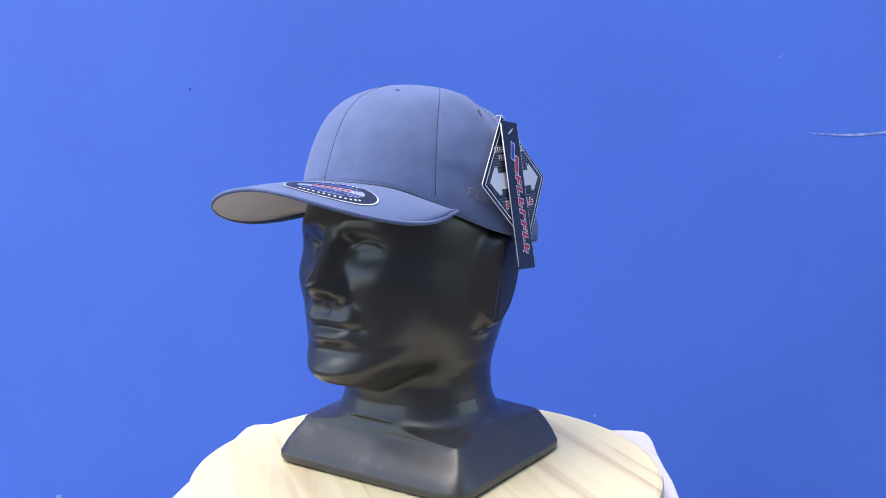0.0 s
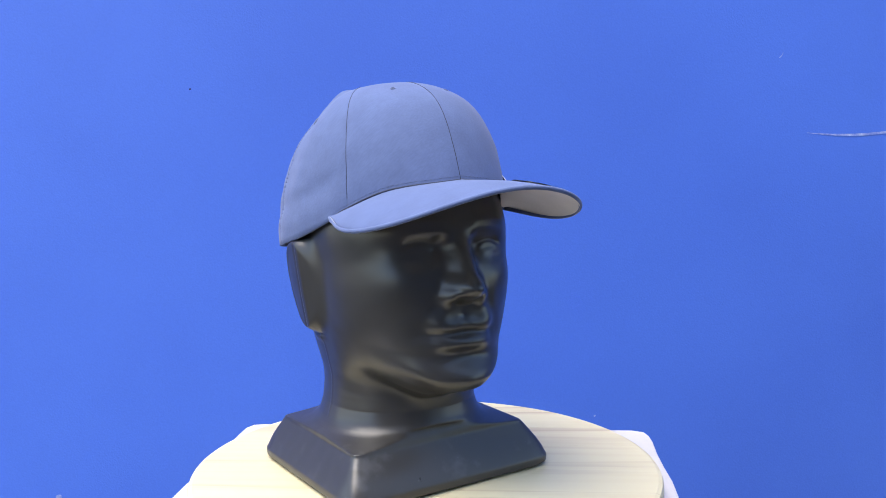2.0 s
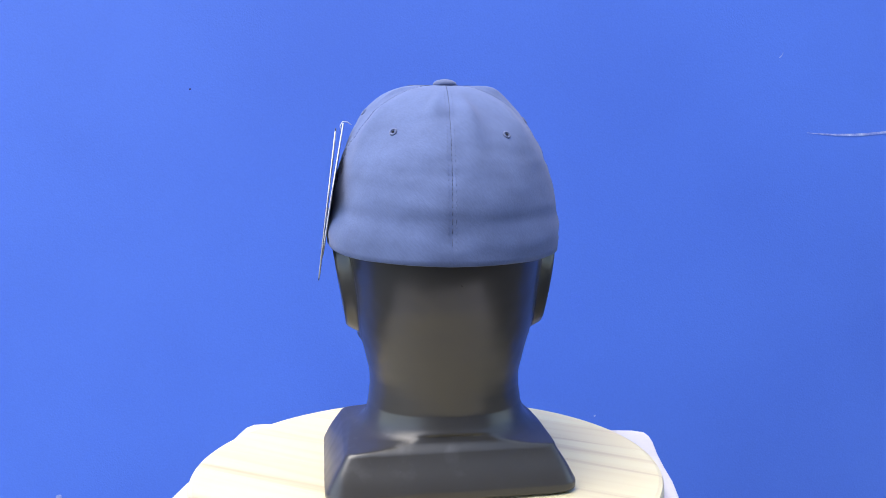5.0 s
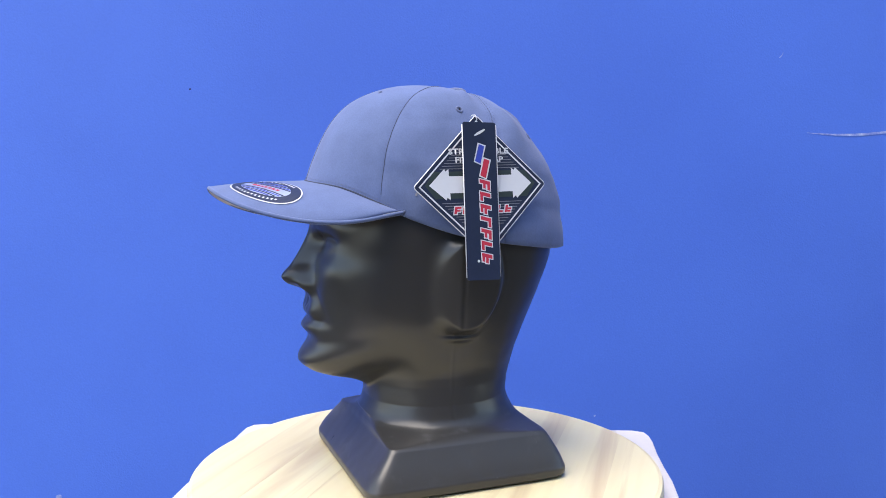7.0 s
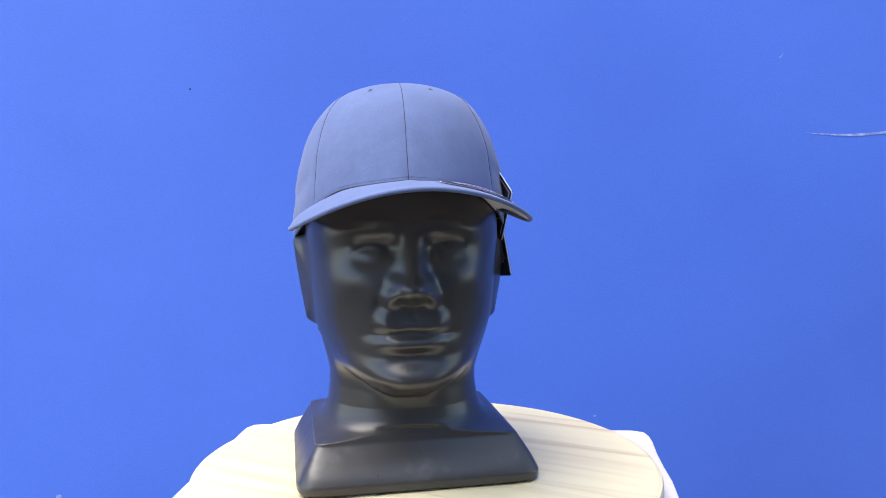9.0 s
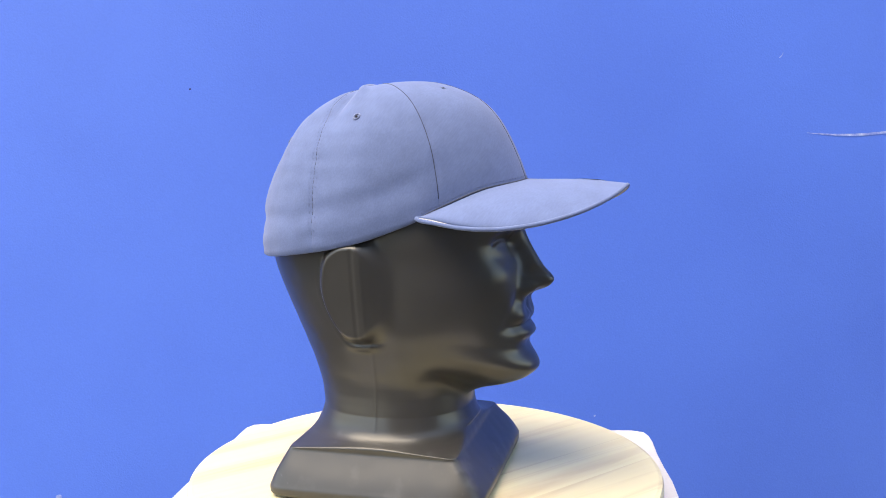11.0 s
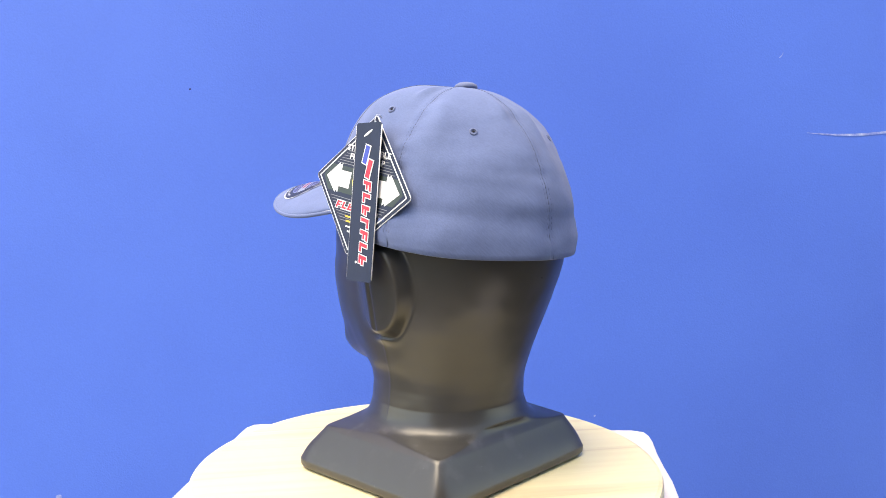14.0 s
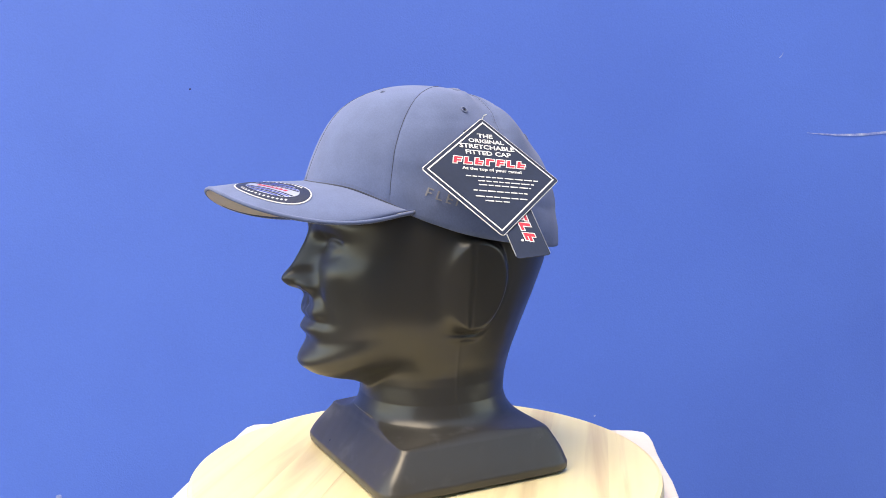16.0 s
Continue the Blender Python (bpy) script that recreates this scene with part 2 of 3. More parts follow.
# ---------------------------------------------------------------- turntable
def plank(s0, s1, r=0.1988):
    """One board of the glued-up disc: the strip from s0 to s1 cut by the circle, grain along x."""
    n = 22
    q0, q1 = math.sqrt(max(0, r * r - s0 * s0)), math.sqrt(max(0, r * r - s1 * s1))
    a0, a1 = math.atan2(s0, q0), math.atan2(s1, q1)
    right = [(r * math.cos(a), r * math.sin(a)) for a in np.linspace(a0, a1, n)]
    left = [(-x, y) for x, y in right[::-1]]
    pts = right + left
    mid = (s0 + s1) / 2

    def level(inset, z):
        out = []
        for x, y in pts:
            d = math.hypot(x, y)
            k = (d - inset) / d if d > r - 1e-4 else 1
            out.append((x * k, y * k, z))
        return out
    return grid_mesh([level(0.002, -0.020), level(0, -0.018), level(0, -0.0045), level(0.0012, -0.0013), level(0.0042, 0.0)], True, True, True)


def build_turntable():
    table = new("turntable")
    tagged(table, "round pale pine turntable of glued boards with brown grain", "turntable")
    edges = (-0.1987, -0.158, -0.103, -0.049, 0.008, 0.066, 0.118, 0.165, 0.1987)
    for s0, s1 in zip(edges, edges[1:]):
        ob = part("board", plank(s0 + 0.00006, s1 - 0.00006), PINE, table, smooth=False)
        ob.matrix_basis = pose(0, 0, 0, 0, 0, 146)
    part("bearing", box(0.15, 0.15, 0.004, at=(0, 0, -0.0222)), MATT_GREY, table)
    return table


# ---------------------------------------------------------------- mannequin head
# height, front, back, half width, squareness, all in metres
HEAD = (
    (0.000, 0.0625, 0.0660, 0.0650, 2.2), (0.048, 0.0608, 0.0648, 0.0648, 2.2), (0.060, 0.060, 0.064, 0.064, 2.2),
    (0.069, 0.0610, 0.0655, 0.063, 2.15), (0.0755, 0.072, 0.067, 0.0625, 2.1), (0.081, 0.094, 0.0685, 0.0625, 2.1), (0.086, 0.106, 0.070, 0.063, 2.1),
    (0.095, 0.1125, 0.073, 0.065, 2.1), (0.112, 0.108, 0.079, 0.069, 2.15), (0.130, 0.108, 0.086, 0.0735, 2.2), (0.150, 0.107, 0.095, 0.076, 2.25),
    (0.180, 0.104, 0.106, 0.079, 2.3), (0.205, 0.103, 0.110, 0.081, 2.25), (0.230, 0.098, 0.104, 0.078, 2.1), (0.260, 0.083, 0.090, 0.066, 2.0),
    (0.285, 0.058, 0.062, 0.048, 2.0), (0.297, 0.030, 0.034, 0.026, 2.0), (0.301, 0.002, 0.002, 0.002, 2.0))


# the square foot, with sloping sides: height, front, back, half width
FOOT = (
    (0.0, 0.0825, 0.0775, 0.0915), (0.0015, 0.0865, 0.0815, 0.0960), (0.004, 0.0885, 0.0833, 0.0982), (0.008, 0.0887, 0.0835, 0.0984),
    (0.011, 0.0873, 0.0825, 0.0970), (0.037, 0.0662, 0.0690, 0.0815), (0.0455, 0.0622, 0.0662, 0.0768), (0.050, 0.0720, 0.0760, 0.0870), (0.062, 0.12, 0.12, 0.12))
# how far the shoulder spreads from the neck over the foot
SPREAD_Z = (0.034, 0.0355, 0.0368, 0.0382, 0.0400, 0.0425, 0.0460, 0.0510, 0.0600)
SPREAD_R = (0.075, 0.053, 0.0375, 0.0250, 0.0160, 0.0090, 0.0048, 0.0020, 0.0)


def gauss(x, z, cx, cz, sx, sz):
    return math.exp(-((x - cx) / sx) ** 2 - ((z - cz) / sz) ** 2)


def groove(x, z, x0, z0, x1, z1, wide):
    """Weight of a soft line from one point of the face to another."""
    dx, dz = x1 - x0, z1 - z0
    t = min(1.0, max(0.0, ((x - x0) * dx + (z - z0) * dz) / (dx * dx + dz * dz)))
    d = math.hypot(x - x0 - t * dx, z - z0 - t * dz)
    return math.exp(-(d / wide) ** 2) * (0.35 + 0.65 * math.sin(math.pi * (0.15 + 0.7 * t)))


def face(x, z):
    """How far the face stands forward of its section, at a height and a distance from the middle."""
    ax = abs(x)
    d = 0.0
    lifted = z - 0.32 * max(0.0, ax - 0.003) if z < 0.170 else z - 0.32 * max(0.0, ax - 0.003) * (1 - smoothstep(0.170, 0.185, z))
    ridge = spline((0.1505, 0.1545, 0.1592, 0.1645, 0.175, 0.19, 0.205, 0.216), (0.0, 0.007, 0.0190, 0.0235, 0.0165, 0.0085, 0.002, 0.0), lifted)
    wide = spline((0.149, 0.158, 0.166, 0.178, 0.20), (0.0125, 0.0135, 0.0130, 0.0094, 0.0105), z)
    d += ridge * math.exp(-(ax / wide) ** 2.5)
    # wings of the nose and the fold above them
    d += 0.0085 * gauss(ax, z, 0.0145, 0.1575, 0.0058, 0.0062)
    d -= 0.0012 * gauss(ax, z, 0.0195, 0.1640, 0.0035, 0.0050)
    # brow with its crease, eye sockets, lids and balls
    brow_z = 0.2065 - 0.10 * max(0.0, 0.018 - ax) - 0.16 * max(0.0, ax - 0.040)
    d += 0.0017 * math.exp(-((z - brow_z) / 0.0080) ** 2) * smoothstep(0.004, 0.014, ax) * (1 - smoothstep(0.046, 0.064, ax))
    d += 0.0008 * math.exp(-((z - brow_z - 0.0075) / 0.0028) ** 2) * smoothstep(0.008, 0.018, ax) * (1 - smoothstep(0.040, 0.056, ax))
    d -= 0.0072 * gauss(ax, z, 0.0285, 0.1925, 0.0170, 0.0110)
    d -= 0.0040 * gauss(ax, z, 0.0150, 0.1945, 0.0070, 0.0085)
    almond = 0.0062 * (1 - 0.35 * smoothstep(0.030, 0.042, ax))
    d += 0.0030 * gauss(ax, z, 0.0305, 0.1900, 0.0118, almond)
    lid = 0.1948 - 0.30 * (ax - 0.030) ** 2 / 0.012
    d += 0.0006 * math.exp(-((z - lid) / 0.0018) ** 2) * smoothstep(0.018, 0.023, ax) * (1 - smoothstep(0.038, 0.045, ax))
    d -= 0.0010 * math.exp(-((z - lid - 0.0034) / 0.0019) ** 2) * smoothstep(0.017, 0.023, ax) * (1 - smoothstep(0.038, 0.045, ax))
    # cheeks, smile folds and the pads beside the mouth
    d += 0.0034 * gauss(ax, z, 0.047, 0.170, 0.020, 0.014)
    d -= 0.0030 * gauss(ax, z, 0.046, 0.138, 0.018, 0.020)
    d -= 0.0020 * groove(ax, z, 0.0215, 0.1550, 0.0355, 0.1290, 0.0052)
    d += 0.0028 * gauss(ax, z, 0.0225, 0.1405, 0.0095, 0.0080)
    # lips and chin
    lip = math.exp(-(ax / 0.0245) ** 3.2)
    bow = 0.0008 * math.cos(min(math.pi, ax / 0.012 * math.pi))
    d += lip * 0.0026 * math.exp(-((z - 0.1362 - bow) / 0.0042) ** 2)
    d += lip * 0.0054 * math.exp(-((z - 0.1225) / 0.0055) ** 2)
    d -= math.exp(-(ax / 0.027) ** 4) * 0.0014 * math.exp(-((z - 0.1300 + 0.9 * ax * ax) / 0.0020) ** 2)
    d -= 0.0020 * gauss(ax, z, 0.0275, 0.1290, 0.0050, 0.0060)
    d -= 0.0016 * gauss(ax, z, 0.0, 0.1125, 0.023, 0.0065)
    d += 0.0044 * gauss(ax, z, 0.0, 0.0958, 0.031, 0.0125)
    d -= 0.0014 * gauss(ax, z, 0.0, 0.1430, 0.003, 0.005)
    return d


def ear(y, z, deep):
    """How far the moulded ear stands out from the side of the head: a ramp up to a straight ridge, and a rounded plate behind it."""
    cz = 0.157
    back = deep + 0.010 * smoothstep(0.118, 0.165, z)
    u = (y - 0.003) / (back if y > 0.003 else 0.038)
    v = (z - cz) / (0.041 if z < cz else 0.047)
    r = (abs(u) ** 2.6 + abs(v) ** 2.6) ** (1 / 2.6)
    rim = 1 - smoothstep(0.76 - 0.26 * smoothstep(0.004, -0.016, y), 0.99, r)
    lift = 0.0090 + 0.0027 * smoothstep(0.12, 0.19, z)
    ramp = smoothstep(-0.030, 0.004, y)
    plate = -0.0005 * smoothstep(0.0022, 0.0042, y) * (1 - smoothstep(0.60, 0.86, r))
    edge = 0.0002 * math.exp(-((r - 0.82) / 0.09) ** 2) * smoothstep(0.0, 0.012, y)
    dent = -0.0003 * math.exp(-((r - 1.05) / 0.05) ** 2) * smoothstep(0.0, 0.01, y)
    plate -= 0.0009 * math.exp(-((y - 0.0032) / 0.0014) ** 2) * (1 - smoothstep(0.70, 0.95, r))
    pit = -0.0022 * gauss(y, z, 0.003, 0.1165, 0.011, 0.0035)
    return rim * (lift * ramp + edge + plate) + dent + pit


def build_mannequin():
    hs = [s[0] for s in HEAD]
    cols = [[s[k] for s in HEAD] for k in range(1, 5)]
    zs = sorted(set([round(v, 5) for v in np.concatenate([
        np.linspace(0.0, 0.012, 12), np.linspace(0.012, 0.034, 12), np.linspace(0.034, 0.046, 52), np.linspace(0.046, 0.06, 14), np.linspace(0.06, 0.24, 210), np.linspace(0.24, 0.301, 24)])]))
    na = 384
    foot_z, foot = [r[0] for r in FOOT], [[r[k] for r in FOOT] for k in (1, 2, 3)]
    rows = []
    for z in zs:
        f, b, w, n = (spline(hs, c, z) for c in cols)
        wide = n
        low = [spline(hs, cols[0], max(0.060, z - 0.001 * k)) for k in range(33)] if 0.060 < z < 0.165 else None
        turn = radians(3.5) * (1 - smoothstep(0.035, 0.055, z))
        row = []
        for i in range(na):
            a = 2 * math.pi * i / na
            c, s = math.cos(a), math.sin(a)
            yd = f if c > 0 else b
            if low and c > 0:
                rise = 20 * smoothstep(0.12, 0.95, abs(s)) * (1 - smoothstep(0.10, 0.150, z))
                k = int(rise)
                yd = low[k] + (low[k + 1] - low[k]) * (rise - k)
                soft = 0.0602 + 0.0468 * smoothstep(0.060, 0.140, z)
                yd += (soft - yd) * smoothstep(0.50, 0.97, abs(s)) * (1 - smoothstep(0.105, 0.160, z))
            if c > 0:
                n = wide + 0.22 * smoothstep(0.080, 0.105, z) * (1 - smoothstep(0.150, 0.185, z)) * smoothstep(0.0, 0.25, c)
            r = ((abs(c) / yd) ** n + (abs(s) / w) ** n) ** (-1 / n)
            if z < 0.060:
                # the shoulder, cut off by the four sides of the foot
                ff, fb, fw = (spline(foot_z, col, z) for col in foot)
                nose = ff if c > 0 else fb
                sharp = 12 + 14 * smoothstep(0.008, 0.034, z)
                box_r = ((abs(c) / nose) ** sharp + (abs(s) / fw) ** sharp) ** (-1 / sharp)
                r += spline(SPREAD_Z, SPREAD_R, z)
                r = (r ** -64 + box_r ** -64) ** (-1 / 64)
            x, y = r * s, -r * c
            if z > 0.068 and y < 0:
                y -= face(x, z) * smoothstep(0.01, 0.06, -y) * smoothstep(0.068, 0.085, z)
            # the jaw narrows to the chin
            if 0.062 < z < 0.15 and y < -0.02:
                x *= 1 - 0.10 * smoothstep(-0.02, -0.09, y) * (1 - smoothstep(0.09, 0.15, z)) * smoothstep(0.062, 0.090, z)
            if 0.10 < z < 0.21 and abs(y) < 0.06:
                x += math.copysign(ear(y - 0.002 if x < 0 else y, z, 0.025 if x < 0 else 0.029), x)
            # mould seam down the sides
            if z > 0.05:
                x += math.copysign(0.0003 * math.exp(-((y + 0.001) / 0.0012) ** 2), x)
            if z < 0.045:
                k = 1 - smoothstep(0.034, 0.042, z)
                x, y = x + 0.004 * k, y + 0.002 * k
            if turn:
                x, y = x * math.cos(turn) - y * math.sin(turn), x * math.sin(turn) + y * math.cos(turn)
            # the moulding is slightly uneven
            if z > 0.001:
                p = Vector((x, y, z))
                k = 0.00022 * noise.noise(p * 75)
                x, y = x + k * s, y - k * c
            row.append((x, y, z))
        rows.append(row)
    ob = mesh_object("mannequin_head", grid_mesh(rows, True, True, True), PLASTIC)
    return tagged(ob, "glossy black plastic mannequin head on a square base", "mannequin head")


# ---------------------------------------------------------------- cap
POLE = (0.0, 0.0228)
TOP = 0.3184
RIM_A = (0, 22, 41, 54, 77, 102, 140, 180)
RIM_Z = (0.2430, 0.2375, 0.2235, 0.2120, 0.1990, 0.1915, 0.1852, 0.1835)
# every 30 degrees from the front to the back
POWER = (5.6, 5.07, 4.2, 2.5, 2.25, 1.9, 1.81)
FLAT = (1.03, 0.72, 0.475, 0.475, 0.46, 0.475, 0.445)
TILT = pose(0, 0, 0.25) @ pose(0, 0, 0, 0, -1.0, -1.0) @ pose(0, 0, -0.25)


def rim_height(m):
    return spline(RIM_A, RIM_Z, m)


def around(a):
    return abs((a + 180) % 360 - 180)


def blend(ys, m):
    """A smooth blend between the knots, level at the middle lines."""
    i = min(5, int(m // 30))
    t = m / 30 - i
    get = lambda k: ys[abs(k)] if k < 7 else ys[12 - k]
    p0, p1, p2, p3 = get(i - 1), get(i), get(i + 1), get(i + 2)
    return p1 + 0.5 * t * (p2 - p0 + t * (2 * p0 - 5 * p1 + 4 * p2 - p3 + t * (3 * (p1 - p2) + p3 - p0)))


def crown(a, rho, puff=True):
    """A point of the crown: a in degrees from the front (positive to the wearer's left), rho from the button to the rim."""
    t = radians(a)
    c, s = math.cos(t), math.sin(t)
    yd = 0.1301 if c > 0 else 0.0951
    n = 1.95
    rim = ((abs(c) / yd) ** n + (abs(s) / 0.0919) ** n) ** (-1 / n)
    m = around(a)
    zr = rim_height(m)
    k = min(rho, 1.0)
    z = zr + (TOP - zr) * max(0.0, 1 - k ** blend(POWER, m)) ** max(0.2, blend(FLAT, m))
    z += 0.0045 * math.exp(-((k - 0.36) / 0.2) ** 2) * max(0.0, c) ** 1.5
    r = rim * rho
    p = Vector((POLE[0] + r * s, POLE[1] - r * c, z))
    if puff:
        soft = smoothstep(20, 70, m)
        h = z - zr
        # the stretch band round the rim, and loose cloth above it
        r += soft * (0.0009 * math.exp(-((h - 0.013) / 0.008) ** 2) - 0.0006 * math.exp(-((h - 0.030) / 0.006) ** 2)
                     + 0.0005 * math.exp(-((h - 0.041) / 0.007) ** 2))
        r += (0.0006 + 0.0015 * soft * smoothstep(0.3, 0.7, k)) * noise.noise(p * 28) * smoothstep(0.05, 0.3, k)
        r += 0.0005 * soft * noise.noise(Vector((p.x * 30, p.y * 30, p.z * 130)))
        r += 0.0002 * soft * noise.noise(p * 85)
        # the soft side panel sinks behind the stiff front, and a few folds run from the button
        r -= 0.0017 * math.exp(-((m - 68) / 10) ** 2) * math.exp(-((k - 0.62) / 0.22) ** 2)
        for fa, fk, fw, fh in ((-78, 0.42, 6, 0.0016), (-95, 0.50, 5, -0.0012), (88, 0.40, 6, 0.0012), (-165, 0.62, 7, 0.0016), (168, 0.55, 6, 0.0012), (120, 0.70, 8, 0.0012), (-128, 0.72, 9, 0.0010)):
            d = (a - fa + 180) % 360 - 180
            z += 1.9 * fh * math.exp(-(d / fw) ** 2 - ((k - fk) / 0.16) ** 2)
            r += fh * 1.5 * math.exp(-(d / fw) ** 2 - ((k - fk) / 0.16) ** 2)
        # seams draw the cloth in
        for b in (0, 41, 98, 180):
            d = (m - seam_angle(b, k)) * 0.0016
            r -= 0.0005 * math.exp(-(d / 0.0016) ** 2) * smoothstep(0.1, 0.3, k)
            if b > 41:
                r += 0.0019 * math.exp(-(d / 0.009) ** 2) * noise.noise(Vector((b + 3.7 * (a < 0 and b < 180), 7.0 + m * 0.02, p.z * 110))) * smoothstep(0.3, 0.5, k)
        p = Vector((POLE[0] + r * s, POLE[1] - r * c, z))
    return p


def seam_angle(b, k):
    """The side seams lean back as they climb to the button."""
    return b + (1 - k) * {0: 0, 41: 16, 98: 16, 180: 0}[b]


def crown_at_height(a, h):
    """The point of the crown at angle a, h above the rim."""
    m = around(a)
    zr = rim_height(m)
    e, p = max(0.2, blend(FLAT, m)), blend(POWER, m)
    k = max(0.0, 1 - (h / (TOP - zr)) ** (1 / e)) ** (1 / p)
    return crown(a, k)


def crown_frame(p_of, a, k):
    """Point and outward normal of the crown."""
    p = p_of(a, k)
    du, dv = p_of(a + 0.5, k) - p, p_of(a, k - 0.004) - p
    n = du.cross(dv).normalized()
    if n.dot(Vector((p.x, p.y - POLE[1], 0.02))) < 0:
        n = -n
    return p, n


def panel(b0, b1, mirror):
    ks = [math.sin(v) for v in np.linspace(0.015, math.pi / 2, 72)]
    na = 40
    rows = []
    for k in ks:
        a0, a1 = seam_angle(b0, k), seam_angle(b1, k)
        rows.append([crown(mirror * (a0 + (a1 - a0) * i / na), k) for i in range(na + 1)])
    # hem turned in at the rim
    last = rows[-1]
    for inset, rise in ((0.0012, -0.0006), (0.0026, 0.001), (0.0030, 0.012)):
        rows.append([Vector((q.x * (1 - inset / 0.09), POLE[1] + (q.y - POLE[1]) * (1 - inset / 0.09), q.z + rise)) for q in last])
    return grid_mesh(rows, False)


BRIM_K, BRIM_Z = 3.65, 0.2420


def brim_height(x):
    k = BRIM_K if x > 0 else BRIM_K - 0.30
    return BRIM_Z - k * x * x + 0.022 * x


def brim_point(u, v):
    """u: -1 to 1 across, v: 0 at the crown to 1 at the front edge."""
    root = crown(50 * u, 1.0, False)
    end = crown(50, 1.0, False)
    xr, yr = root.x * 0.975, root.y + 0.004
    f = u * math.pi / 2
    e = 2 / 2.7
    half = 0.0938 if u > 0 else 0.0926
    w = half - (half - end.x - 0.001) * abs(u) ** 10
    x = math.copysign(w * abs(math.sin(f)) ** e, u)
    yf = end.y - 0.002 - (0.1825 + end.y) * max(0.0, math.cos(f)) ** e
    xx = xr + (x - xr) * smoothstep(0, 1, v) ** 0.8
    y = yr + (yf - yr) * v
    hold = (1 - v) ** 2 * (1 - abs(u) ** 6) + abs(u) ** 6 * (1 - v)
    z = (brim_height(xx) + 0.0022 * math.sin(math.pi * v) - 0.0022 * v) * (1 - hold) + (root.z + 0.0012) * hold
    return Vector((xx - 0.0165 * (y - end.y) * v, y + 0.0165 * xx * v, z))


BRIM_GRID = []


def brim_drape(x, y):
    """The point of the brim's top over (x, y)."""
    if not BRIM_GRID:
        BRIM_GRID.extend(brim_point(u, v) for u in np.linspace(-0.2, 0.95, 90) for v in np.linspace(0.1, 1.0, 60))
    near = sorted(((p.x - x) ** 2 + (p.y - y) ** 2 + 1e-8, p.z) for p in BRIM_GRID)[:6]
    w = sum(1 / d for d, _ in near)
    return Vector((x, y, sum(z / d for d, z in near) / w))


def torus(centre, normal, big, small, seg=20, sides=8):
    q = normal.to_track_quat("Z", "Y")
    rows = []
    for i in range(seg + 1):
        a = 2 * math.pi * i / seg
        d = Vector((math.cos(a), math.sin(a), 0))
        rows.append([centre + q @ (d * (big + small * math.cos(b)) + Vector((0, 0, small * math.sin(b)))) for b in np.linspace(0, 2 * math.pi, sides, endpoint=False)])
    return grid_mesh(rows, True)


def disc_at(centre, normal, radius, seg=16):
    q = normal.to_track_quat("Z", "Y")
    bm = bmesh.new()
    bm.faces.new([bm.verts.new(centre + q @ Vector((radius * math.cos(a), radius * math.sin(a), 0))) for a in np.linspace(0, 2 * math.pi, seg, endpoint=False)])
    return bm


def stitches(points, length, gap, radius):
    """A dashed line of thread along closely spaced points."""
    bm = bmesh.new()
    run, on, start = 0.0, True, points[0]
    for p, q in zip(points, points[1:]):
        run += (q - p).length
        if run > (length if on else gap):
            if on:
                t = tube([start, (start + q) / 2 + Vector((0, 0, 0)), q], radius, 5)
                me = bpy.data.meshes.new("stitch")
                t.to_mesh(me)
                t.free()
                bm.from_mesh(me)
                bpy.data.meshes.remove(me)
            on, run, start = not on, 0.0, q
    return bm


def merge(parts):
    out = bmesh.new()
    for b in parts:
        me = bpy.data.meshes.new("piece")
        b.to_mesh(me)
        b.free()
        out.from_mesh(me)
        bpy.data.meshes.remove(me)
    return out


def polygon(points, place):
    """A flat shape set down on a surface by place(x, y), cut fine enough to follow it."""
    bm = bmesh.new()
    f = bm.faces.new([bm.verts.new((x, y, 0)) for x, y in points])
    bmesh.ops.triangulate(bm, faces=[f])
    for _ in range(2):
        long = [e for e in bm.edges if e.calc_length() > 0.006]
        if long:
            bmesh.ops.subdivide_edges(bm, edges=long, cuts=1)
            bmesh.ops.triangulate(bm, faces=bm.faces[:])
    for v in bm.verts:
        v.co = place(v.co.x, v.co.y)
    return bm


def ellipse(rx, ry, n=48, a0=0.0, a1=2 * math.pi):
    return [(rx * math.cos(a), ry * math.sin(a)) for a in np.linspace(a0, a1, n, endpoint=a1 - a0 < 6.2)]


def slanted(w, h, lean=0.25):
    return [(-w / 2 - lean * h / 2, -h / 2), (w / 2 - lean * h / 2, -h / 2), (w / 2 + lean * h / 2, h / 2), (-w / 2 + lean * h / 2, h / 2)]


